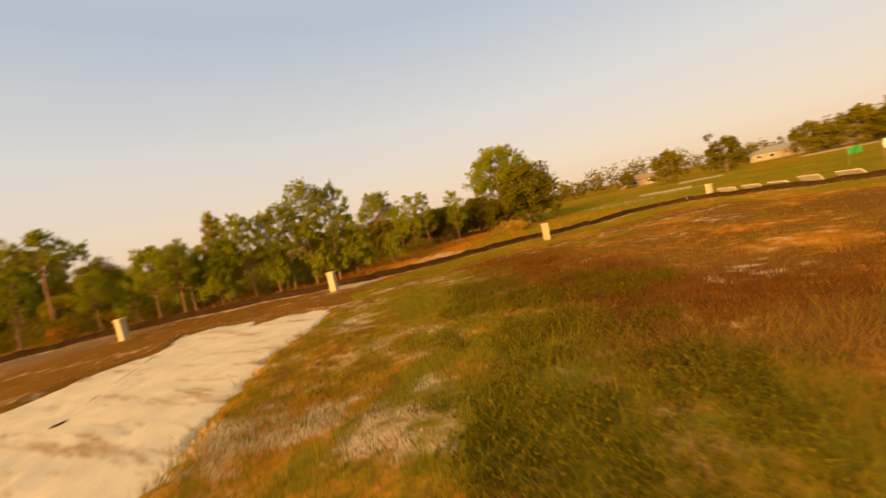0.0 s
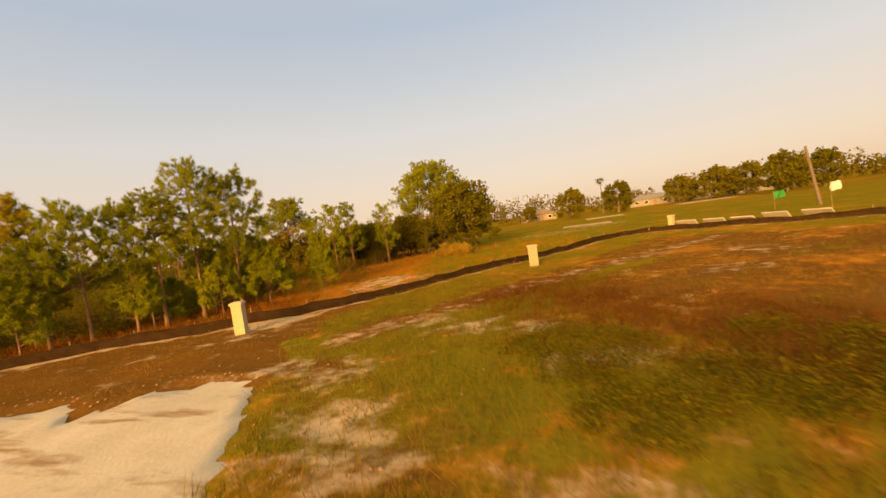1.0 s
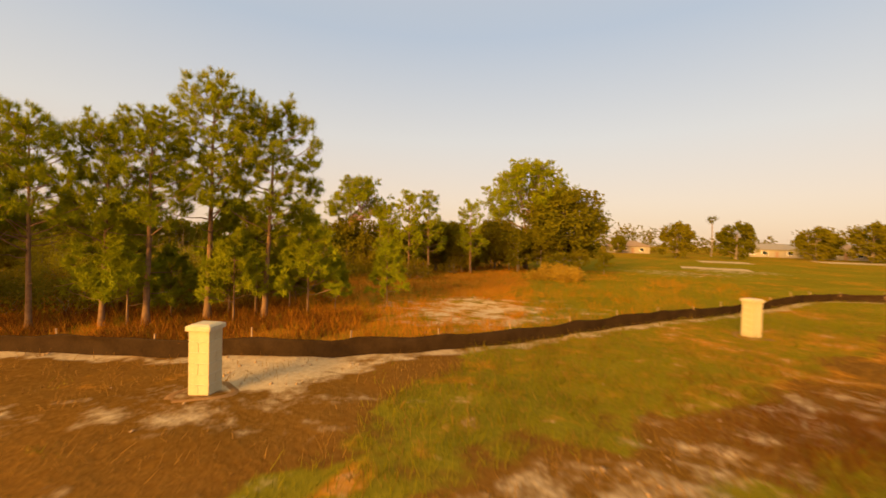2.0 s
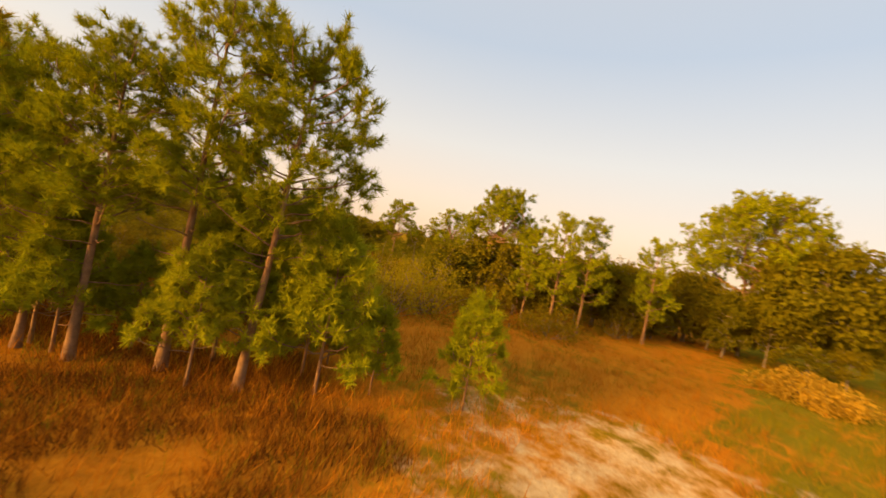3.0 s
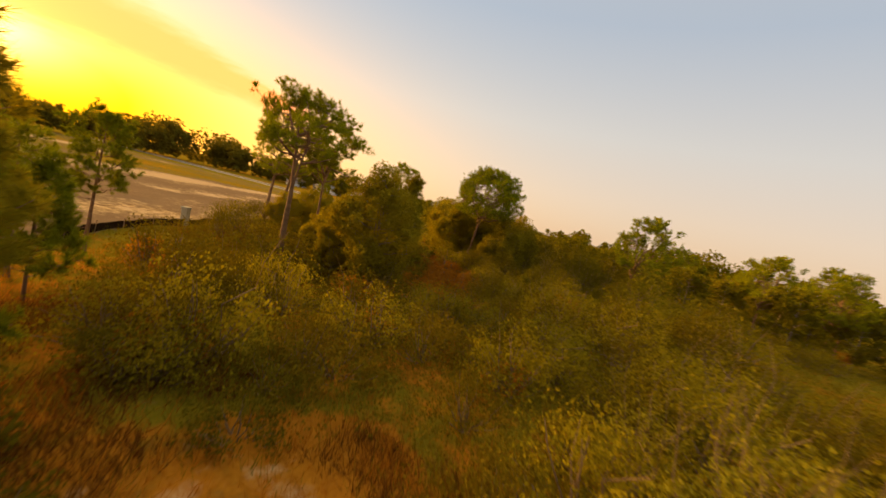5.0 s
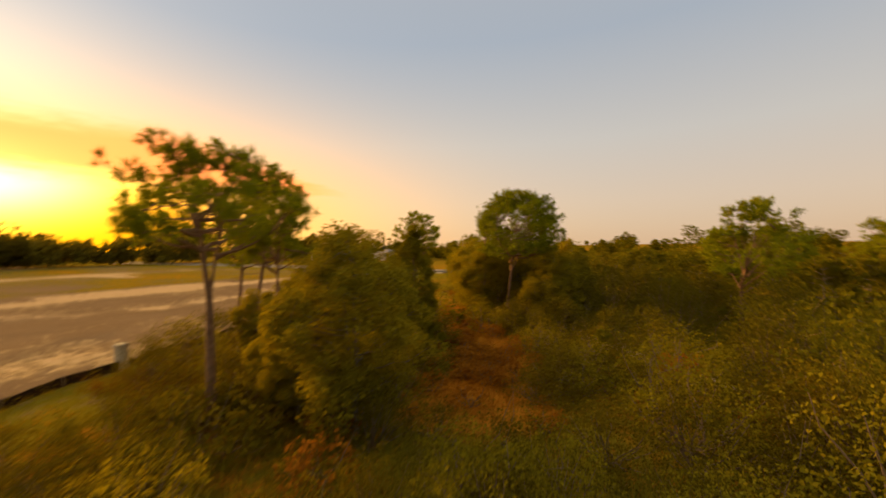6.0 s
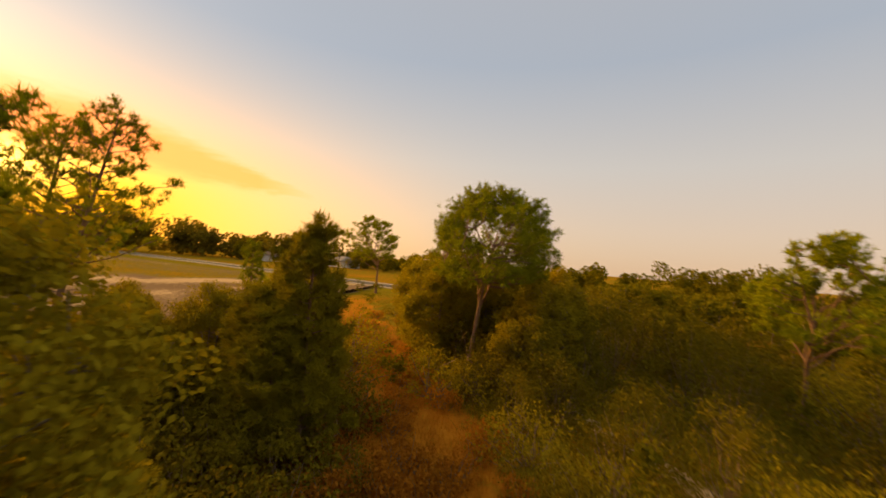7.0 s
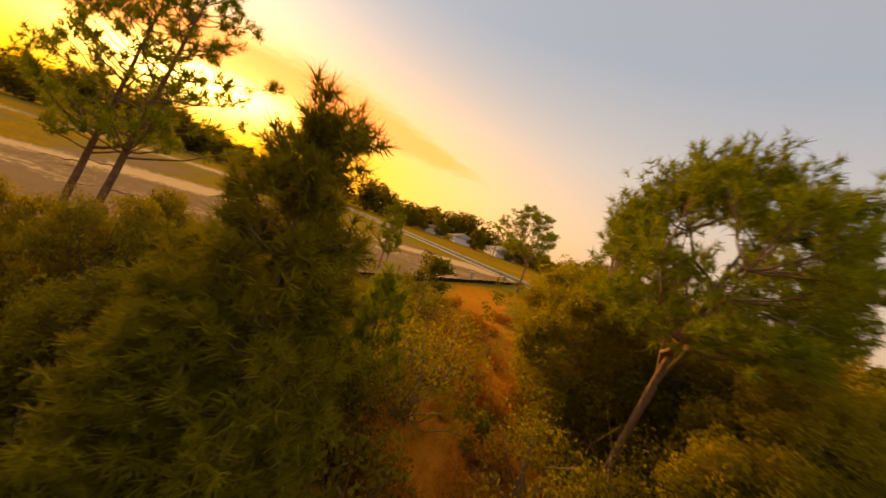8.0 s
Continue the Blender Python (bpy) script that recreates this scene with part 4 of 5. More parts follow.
round_pine = place(make_pine("round_crowned_pine", 9.8, 4.7, 3.3, 33, M_NEEDLE, "dome", split=0.58, limbs=180, side=4, per=110, clump=0.37, length=0.23, width=0.025, trunk_r=0.15, lean=(0.2, 0.6), shift=(0.0, 0.4), forks=3, spread=0.30, label="leaning pine with big rounded crown and bare inner limbs"), -52.8, 17.95, 0)
right_pine = place(make_pine("spreading_pine", 8.8, 3.2, 3.0, 34, M_NEEDLE, "dome", split=0.5, limbs=64, side=3, per=90, clump=0.38, length=0.26, width=0.050, trunk_r=0.14, forks=2, label="forked pine with ragged spreading crown above scrub"), -56.6, 32.1, 0)
tagged(right_pine, group="spreading pines")
for k, (x, y, s) in enumerate([(-66, 44, 0.95), (-72, 52, 1.0), (-60, 48, 0.85), (-80, 47, 0.95), (-92, 40, 0.85), (-50, 56, 1.0), (-44, 62, 1.0), (-90.5, -12.0, 1.47)]):
    again(right_pine, x, y, 80 * k, s)
tall_bush = place(make_tree("tall_myrtle", 6.2, (0, 0, 3.3, 2.1, 2.0, 2.8), 35, M_SCRUB_GREEN, bark=M_BARK_GREY, limbs=46, twigs=4, trunk_r=0.08, forks=3, per=100, size=0.090, label="tall bushy wax myrtle with many stems and olive leaves"), -35.3, 19.2, 0, 1.18, sz=1.04)

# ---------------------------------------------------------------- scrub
# low shrubs with the shade put into their leaf colour
dark_shrub = place(make_shrub("dark_shrub", 45, M_SHADED_LEAF, 1.0, 1.1, clumps=40, per=36, size=0.08, label="low shrub with shade put into its dark green leaf colour"), -19.4, 25.6)
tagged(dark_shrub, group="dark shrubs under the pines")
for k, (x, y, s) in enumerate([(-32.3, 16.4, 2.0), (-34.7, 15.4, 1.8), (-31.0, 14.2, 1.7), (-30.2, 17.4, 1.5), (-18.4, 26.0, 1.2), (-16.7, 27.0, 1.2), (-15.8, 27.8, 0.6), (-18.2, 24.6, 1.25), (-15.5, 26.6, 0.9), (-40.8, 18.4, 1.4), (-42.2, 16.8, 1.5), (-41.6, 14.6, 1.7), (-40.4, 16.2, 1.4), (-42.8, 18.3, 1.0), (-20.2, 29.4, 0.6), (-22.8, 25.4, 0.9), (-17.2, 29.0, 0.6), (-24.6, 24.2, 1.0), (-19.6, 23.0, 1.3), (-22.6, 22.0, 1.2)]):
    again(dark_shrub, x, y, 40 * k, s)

# tall bushes in the shade tone, set where the scrub should look backlit
gallberry = place(make_shrub("gallberry_bush", 47, M_SHADED_LEAF, 2.1, 3.3, clumps=92, per=48, size=0.095, stems=9, label="dense tall gallberry bush with leaves toned down for shade"), -51.6, 20.4)
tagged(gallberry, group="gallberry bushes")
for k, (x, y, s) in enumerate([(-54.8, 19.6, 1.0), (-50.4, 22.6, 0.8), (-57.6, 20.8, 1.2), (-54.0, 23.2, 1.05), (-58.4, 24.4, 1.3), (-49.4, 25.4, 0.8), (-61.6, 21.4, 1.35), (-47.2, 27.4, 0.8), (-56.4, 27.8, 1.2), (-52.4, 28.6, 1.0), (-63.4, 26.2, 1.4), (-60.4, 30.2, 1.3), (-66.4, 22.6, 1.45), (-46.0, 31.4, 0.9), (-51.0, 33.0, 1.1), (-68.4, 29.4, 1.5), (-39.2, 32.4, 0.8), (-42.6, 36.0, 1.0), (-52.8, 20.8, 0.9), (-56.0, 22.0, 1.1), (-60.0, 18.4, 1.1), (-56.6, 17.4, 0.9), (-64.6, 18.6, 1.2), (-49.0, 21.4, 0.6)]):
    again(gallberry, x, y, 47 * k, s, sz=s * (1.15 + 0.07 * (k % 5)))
for k, (x, y, s) in enumerate([(-41.2, 11.4, 0.5), (-43.6, 9.4, 0.6), (-40.0, 13.8, 0.45), (-42.2, 7.2, 0.6), (-45.8, 9.4, 0.7), (-39.0, 10.0, 0.5), (-46.6, 5.8, 0.7), (-44.4, 12.2, 0.5), (-36.6, 6.8, 0.55), (-38.8, 6.0, 0.6), (-40.6, 5.0, 0.55), (-43.2, 4.2, 0.6), (-34.6, 8.2, 0.5), (-45.2, 3.4, 0.55), (-41.4, 15.8, 0.45), (-38.2, 14.6, 0.4)]):
    again(gallberry, x, y, 61 * k, s * 1.45, sz=s * (1.15 if y > 8.5 else 1.6))

for k, (x, y, s) in enumerate([(-57.4, 17.2, 1.0), (-60.4, 16.0, 1.1), (-63.2, 14.0, 1.1), (-58.8, 19.0, 1.1), (-62.8, 17.8, 1.2), (-66.8, 14.4, 1.2)]):
    again(gallberry, x, y, 33 * k, s, sz=s * (1.38 + 0.06 * (k % 3)))

# tall dark bushes crowding round the leaning pine
for k, (x, y, s, sz) in enumerate([(-55.2, 16.4, 1.25, 1.40), (-54.8, 20.4, 1.30, 1.45), (-57.6, 18.4, 1.45, 1.50), (-52.0, 21.6, 1.05, 1.25), (-58.2, 15.2, 1.2, 1.25), (-53.9, 19.9, 0.95, 1.50), (-56.4, 20.8, 1.1, 1.70), (-52.2, 19.4, 0.7, 1.10), (-50.9, 19.0, 0.55, 0.8)]):
    again(gallberry, x, y, 71 * k, s, sz=sz)

shrub_kinds = [
    make_shrub("scrub_bush", 41, M_SCRUB, 1.15, 1.5, clumps=44, per=44, size=0.062, label="rounded scrub bush with olive and yellowing leaves"),
    make_shrub("myrtle_bush", 42, M_SCRUB_GREEN, 1.3, 2.1, clumps=52, per=46, size=0.064, label="upright wax myrtle bush with olive green leaves", bare=1),
    make_shrub("low_palmetto_scrub", 43, M_SCRUB, 1.4, 1.0, clumps=42, per=50, size=0.075, label="low spreading scrub with dull green leaves"),
    make_shrub("rusty_shrub", 44, M_RUST, 0.8, 0.9, clumps=26, per=24, size=0.10, label="small shrub with rust-orange dying leaves", bare=2),
]
CLEAR = [(-3.4, 27.2), (-3.9, 28.4), (-5.2, 29.3), (-7.8, 30.0), (-12.2, 31.4), (-14.6, 31.3), (-19.0, 30.4), (-24.0, 28.6), (-30.2, 26.1), (-34.2, 24.4), (-38.0, 22.8), (-41.4, 21.3), (-44.5, 19.6)]
rng_s = np.random.default_rng(90)
used = [False] * 4
count = 0
tries = 0
while count < 262 and tries < 20000:
    tries += 1
    x, y = rng_s.uniform(-78, -12), rng_s.uniform(-2, 52)
    if lot_side(np.array(x), np.array(y)) or seg_dist(np.array(x), np.array(y), FENCE) < 3.0:
        continue
    d = float(seg_dist(np.array(x), np.array(y), CLEAR))
    if rng_s.uniform() > 1.1 * math.exp(-d / 15):
        continue
    if seg_dist(np.array(x), np.array(y), TRAIL) < 2.5 or seg_dist(np.array(x), np.array(y), SANDY_TRACK) < 1.2 or seg_dist(np.array(x), np.array(y), GLADE) < 3.0 or math.hypot(x + 21, y - 27.8) < 2.6:
        continue
    if (x > -23 and y < 31.0) or (x < -48 and 17 < y < 31) or (-47 < x < -38 and y < 18):
        continue
    if x > -15 and y > 33:
        if rng_s.uniform() < 0.75:
            continue
    k = int(rng_s.choice(4, p=[0.42, 0.28, 0.22, 0.08]))
    s = rng_s.uniform(0.8, 1.5) * (0.85 if d < 2.5 else 1.0)
    if used[k]:
        again(shrub_kinds[k], x, y, rng_s.uniform(0, 360), s, sz=s * rng_s.uniform(0.8, 1.25))
    else:
        place(shrub_kinds[k], x, y, 0, s)
        used[k] = True
    count += 1


for k, (x, y, s) in enumerate([(-46.6, 24.9, 1.5), (-47.8, 33.2, 1.8), (-44.0, 28.6, 1.5), (-41.6, 31.6, 1.6), (-55.2, 33.8, 1.9), (-51.4, 36.2, 2.0), (-61.8, 32.2, 2.1), (-38.8, 28.6, 1.4), (-36.4, 31.8, 1.6), (-40.2, 35.4, 1.8), (-45.2, 37.8, 1.9), (-33.4, 34.6, 1.6), (-70.5, 31.0, 2.3), (-49.8, 13.0, 1.6), (-52.6, 11.2, 1.7), (-47.2, 12.2, 1.5), (-37.6, 17.4, 1.1), (-19.0, 36.4, 1.5), (-20.4, 34.4, 1.4), (-19.4, 39.0, 1.6), (-22.4, 36.2, 1.5), (-23.6, 33.4, 1.2), (-25.6, 36.4, 1.5), (-28.6, 34.2, 1.4), (-30.6, 32.2, 1.2), (-44.6, 24.6, 1.2), (-46.8, 22.2, 1.2)]):
    again(shrub_kinds[1] if k % 3 else shrub_kinds[0], x, y, 53 * k, s * 1.12, sz=s * (0.9 + 0.08 * (k % 5)))

groundsel = place(make_shrub("groundsel_bush", 49, M_PALE, 1.2, 2.5, clumps=60, per=46, size=0.070, stems=12, label="upright pale yellow-green groundsel bush with grey stems", bare=6), -22.6, 32.8)
tagged(groundsel, group="groundsel bushes")
for k, (x, y, s) in enumerate([(-21.0, 33.8, 1.0), (-24.6, 33.2, 1.1), (-19.4, 33.4, 0.8), (-26.4, 34.4, 1.15), (-23.4, 35.2, 1.2), (-27.8, 32.2, 0.9), (-21.4, 36.0, 1.1), (-29.4, 34.2, 1.1), (-18.0, 34.4, 0.9)]):
    again(groundsel, x, y, 83 * k, s, sz=s * (0.9 + 0.06 * (k % 4)))
for k, (x, y, s) in enumerate([(-54.9, 15.4, 0.96), (-57.0, 13.9, 1.0), (-60.0, 12.0, 1.04), (-56.6, 17.6, 0.96), (-54.2, 21.2, 0.88), (-57.6, 21.0, 1.0), (-52.0, 20.8, 0.62), (-42.4, 9.2, 0.66), (-45.2, 9.8, 0.70), (-40.6, 7.4, 0.58), (-43.8, 6.6, 0.68), (-47.4, 8.4, 0.70), (-42.0, 12.4, 0.50), (-35.0, 17.0, 0.55), (-35.8, 15.6, 0.58), (-37.4, 16.6, 0.60)]):
    again(tall_bush, x, y, 77 * k, s * 1.15, sz=s)

rng_r = np.random.default_rng(93)
for k in range(76):
    f = rng_r.uniform(0, len(TRAIL) - 2.01)
    i = int(f)
    x = TRAIL[i][0] + (TRAIL[i + 1][0] - TRAIL[i][0]) * (f - i) + rng_r.normal(0, 1.8)
    y = TRAIL[i][1] + (TRAIL[i + 1][1] - TRAIL[i][1]) * (f - i) + rng_r.normal(0, 1.5)
    again(shrub_kinds[3], x, y, rng_r.uniform(0, 360), rng_r.uniform(0.5, 1.15))


def make_thicket():
    """The tangle of low scrub that closes the gaps between the single bushes."""
    rng = np.random.default_rng(95)
    px, py = rng.uniform(-80, -14, 28000), rng.uniform(-2, 60, 28000)
    d = seg_dist(px, py, CLEAR)
    wood = (py < 33) & (px > -23) & (d > 3.0)
    keep = ~lot_side(px, py) & (seg_dist(px, py, FENCE) > 2.5) & (seg_dist(px, py, TRAIL) > 2.8) & (seg_dist(px, py, GLADE) > 2.4) & (seg_dist(px, py, SANDY_TRACK) > 0.8) & (np.hypot(px + 21.5, py - 27.2) > 2.4) & ~wood & (rng.uniform(0, 1, len(px)) < np.exp(-d / 24))
    keep &= smooth_noise(px, py, 0.5, 96) > -0.75
    keep &= ~((px > -48) & (px < -33) & (py < 15.5) & (smooth_noise(px, py, 0.35, 99) > -0.25))
    px, py = px[keep], py[keep]
    h = 0.7 + 0.55 * smooth_noise(px, py, 0.4, 97).clip(-0.8, 1.2) + rng.uniform(0, 0.45, len(px))
    c = np.stack([px, py, height_at(px, py) + h * 0.6], 1)
    r = np.stack([0.4 + 0 * h, 0.4 + 0 * h, 0.25 + 0.4 * h], 1)
    # where scrub should look shaded it takes the shade-toned leaves, mixed by noise
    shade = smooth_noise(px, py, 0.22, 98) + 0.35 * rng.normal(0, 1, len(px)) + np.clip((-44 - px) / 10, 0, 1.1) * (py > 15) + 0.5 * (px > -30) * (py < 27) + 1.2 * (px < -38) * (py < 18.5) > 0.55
    for name, pick, mat, label in (("scrub_thicket", ~shade, M_SCRUB, "tangled low scrub with olive and yellowing leaves"), ("evergreen_thicket", shade, M_SHADED_LEAF, "tangled low scrub with leaves toned for shade")):
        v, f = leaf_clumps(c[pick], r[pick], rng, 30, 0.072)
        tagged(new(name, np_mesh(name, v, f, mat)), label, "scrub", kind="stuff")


make_thicket()


# ---------------------------------------------------------------- grass
def tuft_field(name, px, py, tall, blades_per, width, mat, seed, label, spread=0.10):
    rng = np.random.default_rng(seed)
    n = len(px)
    z = height_at(px, py)
    root = np.repeat(np.stack([px, py, z - 0.02], 1), blades_per, 0)
    root[:, :2] += rng.normal(0, spread, (n * blades_per, 2))
    way = np.column_stack([rng.normal(0, 0.45, (n * blades_per, 2)), np.ones(n * blades_per)])
    tip = root + way * (np.repeat(tall, blades_per) * rng.uniform(0.5, 1.1, n * blades_per))[:, None]
    v, f = blades(root, tip, np.full(n * blades_per, width), rng)
    tagged(new(name, np_mesh(name, v, f, mat)), label, "grass", kind="stuff")


def scatter(n, x0, x1, y0, y1, seed):
    rng = np.random.default_rng(seed)
    return rng.uniform(x0, x1, n), rng.uniform(y0, y1, n), rng


def make_grass():
    # mown and trampled grass on the lot
    px, py, rng = scatter(96000, -14, 28, -2, 56, 101)
    cov = cover_at(px, py)
    near = seg_dist(px, py, [(14, 3.6), (6.5, 9), (0.9, 17.2), (-3.4, 27.9)])
    keep = lot_side(px, py) & ~inside(px, py, SAND_PAD) & (rng.uniform(0, 1, len(px)) < (cov[:, 0] - 0.6 * cov[:, 2]) * np.exp(-near / 22))
    tuft_field("lot_grass", px[keep], py[keep], rng.uniform(0.10, 0.30, keep.sum()) * (1 + 0.5 * (py[keep] < 14)), 6, 0.015, M_GRASS, 102, "short olive green grass growing in patches", 0.13)
    keep = lot_side(px, py) & ~inside(px, py, SAND_PAD) & (rng.uniform(0, 1, len(px)) < 0.9 * cov[:, 1] * np.exp(-near / 24))
    tuft_field("dry_grass", px[keep], py[keep] + 0.1, rng.uniform(0.10, 0.30, keep.sum()), 6, 0.013, M_STRAW, 103, "dry orange straw grass lying in tufts", 0.14)
    # rank weeds in the corner of the lot where the mower does not reach
    wx, wy, rng = scatter(24000, 4, 22, 3, 24, 107)
    n2 = smooth_noise(wx, wy, 0.6, 108)
    fade = np.clip(np.minimum(seg_dist(wx, wy, [(14.2, 8.0), (11.4, 11.8), (9.4, 14.6), (9.8, 17.4)]), seg_dist(wx, wy, [(9.8, 13.4), (7.8, 15.2), (6.4, 18.4)]) + 0.6) / 3.0, 0, 2)
    keep = (n2 + 0.8 * smooth_noise(wx, wy, 1.5, 109) + rng.normal(0, 0.3, len(wx)) > -0.22 + 1.2 * fade**2) & lot_side(wx, wy) & ~inside(wx, wy, SAND_PAD)
    wx, wy = wx[keep], wy[keep]
    h = rng.uniform(0.10, 0.30, len(wx))
    v, f = leaf_clumps(np.stack([wx, wy, height_at(wx, wy) + h * 0.5], 1), np.stack([0.16 + 0 * h, 0.16 + 0 * h, 0.5 * h], 1), rng, 20, 0.055)
    tagged(new("lot_weeds", np_mesh("lot_weeds", v, f, M_WEED)), "rank dark green weeds growing in patches", "weeds", kind="stuff")
    # dead red-brown weeds on the open side of the lot
    px, py, rng = scatter(30000, 1, 26, 10, 30, 110)
    d = seg_dist(px, py, [(4.6, 25.6), (6.4, 22.6), (8.2, 20.2), (10.5, 17.8), (13.0, 15.2), (16.5, 16.0), (20.0, 17.5)]) + 1.2 * smooth_noise(px, py, 0.6, 111)
    keep = (rng.uniform(0, 1, len(px)) < 0.75 * np.exp(-(d / 2.0) ** 2)) & lot_side(px, py)
    tuft_field("dead_weeds", px[keep], py[keep], rng.uniform(0.15, 0.42, keep.sum()), 7, 0.016, M_DEAD_AND_SHADED, 112, "dead red-brown weeds standing on bare soil", 0.14)
    # bright straw lodged in swaths among them
    px, py, rng = scatter(9000, 11, 22, 8, 18, 119)
    d = seg_dist(px, py, [(13.2, 12.6), (15.4, 11.4), (18.0, 12.4)]) + 0.9 * smooth_noise(px, py, 0.8, 120)
    keep = (rng.uniform(0, 1, len(px)) < 0.8 * np.exp(-(d / 1.5) ** 2)) & lot_side(px, py)
    tuft_field("lodged_straw", px[keep], py[keep], rng.uniform(0.12, 0.34, keep.sum()), 7, 0.014, M_STRAW, 121, "pale orange straw lodged in swaths on the lot", 0.16)
    # dead undergrowth below the pines, its dark tone also holding their shade
    px, py, rng = scatter(9000, -25, -8, 17, 30, 113)
    keep = ~lot_side(px, py) & (seg_dist(px, py, FENCE) > 0.6) & (np.hypot(px + 21.5, py - 27.2) > 1.9) & (smooth_noise(px, py, 0.7, 114) > -0.35)
    tuft_field("dead_undergrowth", px[keep], py[keep], rng.uniform(0.20, 0.50, keep.sum()), 7, 0.018, M_DEAD_AND_SHADED, 115, "red-brown dead undergrowth, toned dark for the shade below the pines", 0.16)
    # dry grass standing in shade, the shade put into its colour
    px, py, rng = scatter(7000, -48, -33, 3, 17, 116)
    keep = ~lot_side(px, py) & (seg_dist(px, py, FENCE) > 1.6) & (smooth_noise(px, py, 0.5, 117) > -0.4)
    tuft_field("dead_bracken", px[keep], py[keep], rng.uniform(0.30, 0.75, keep.sum()), 7, 0.022, M_DEAD_AND_SHADED, 118, "dry grass coloured dark red-brown for shade between the pines", 0.18)
    # rough grass past the fence
    px, py, rng = scatter(90000, -72, 8, -2, 64, 104)
    d = seg_dist(px, py, CLEAR)
    keep = ~lot_side(px, py) & (seg_dist(px, py, FENCE) > 0.3) & (rng.uniform(0, 1, len(px)) < 0.9 * np.exp(-d / 16))
    cov = cover_at(px, py)
    pick = rng.uniform(0, 1, len(px))
    bare = cov[:, 2] > 0.45
    a = keep & ~bare & (pick < cov[:, 1])
    tuft_field("tall_dry_grass", px[a], py[a], rng.uniform(0.25, 0.65, a.sum()), 7, 0.016, M_DRY, 105, "knee-high rust orange dry grass between bushes", 0.14)
    b = keep & ~bare & (pick >= cov[:, 1])
    tuft_field("tall_green_grass", px[b], py[b], rng.uniform(0.22, 0.55, b.sum()), 7, 0.016, M_GRASS, 106, "rough olive grass and weeds between bushes", 0.14)


make_grass()


# ---------------------------------------------------------------- far things
def make_woods(name, line, depth, low, high, n, seed, label, size=0.9, per=12, mat=None):
    """A belt of distant wood, its tops uneven."""
    rng = np.random.default_rng(seed)
    pts = np.array(line, float)
    seg = np.r_[0, np.cumsum(np.hypot(*np.diff(pts, axis=0).T))]
    cs, rs = [], []
    trees = n
    for k in range(trees):
        s = rng.uniform(0, seg[-1])
        x, y = np.interp(s, seg, pts[:, 0]) + rng.normal(0, depth / 2), np.interp(s, seg, pts[:, 1]) + rng.normal(0, depth / 2)
        if name == "far_scrub" and (x > -24 or lot_side(np.array(x), np.array(y))):
            continue
        h = rng.uniform(low, high) * (1 + 0.25 * math.sin(s * 0.07 + seed))
        w = h * rng.uniform(0.28, 0.45)
        for _ in range(9):
            d = unit(rng, 1)[0]
            cs.append((x + d[0] * w * 0.7, y + d[1] * w * 0.7, h * 0.55 + d[2] * h * 0.40))
            rs.append(w * rng.uniform(0.3, 0.5))
    v, f = leaf_clumps(np.array(cs), np.array(rs), rng, per, size)
    tagged(new(name, np_mesh(name, v, f, mat or M_WOODS)), label, "woods", kind="stuff")


make_woods("far_woods", [(60, -190), (-10, -195), (-70, -190), (-120, -180), (-170, -150), (-215, -130)], 16, 11, 15.5, 340, 201, "distant dark line of low woods beyond the graded lot", 1.4, 26)
make_woods("far_woods_west", [(-215, -125), (-190, -60), (-165, -20), (-150, 20), (-140, 60), (-120, 100), (-95, 135), (-60, 150), (-40, 140)], 14, 5.4, 8.6, 330, 202, "belt of pines and oaks behind the scrub", 0.60, 64, M_OAK)
make_woods("far_woods_north", [(-60, 150), (-20, 205), (20, 222), (60, 220), (100, 200), (140, 160), (170, 100)], 14, 7.5, 11.0, 280, 203, "distant line of oaks behind the houses")
make_woods("far_scrub", [(-70, 6), (-80, 22), (-92, 12), (-100, 40), (-80, 60), (-60, 72), (-40, 66), (-32, 56)], 26, 2.2, 4.4, 330, 204, "low scrub thicket fading into the distance", 0.17, 40, M_OAK)

far_oak = place(make_tree("field_oak", 9.6, (0, 0, 4.9, 4.9, 4.7, 4.2), 63, M_OAK, bark=M_BARK_GREY, limbs=28, twigs=4, trunk_r=0.3, per=16, size=0.60, label="spreading field oak standing in mown grass"), 10.2, 141, 30)
tagged(far_oak, group="field oaks")
for x, y, s, r in ((25.0, 150, 1.05, 60), (57.0, 120, 1.0, 200), (68, 128, 0.95, 100), (47, 168, 1.0, 40), (84, 120, 1.1, 10), (-6, 186, 0.7, 20), (56, 160, 1.1, 15), (64, 158, 1.05, 30), (72, 150, 0.95, 70), (54, 181, 0.9, 10), (66, 177, 0.9, 60)):
    again(far_oak, x, y, r, s)
# oaks and pines by the far road
for x, y, s, r in ((-168, -92, 0.9, 10), (-165, -112, 0.8, 50), (-178, -80, 0.9, 90), (-160, -128, 0.9, 20)):
    again(far_oak, x, y, r, s)


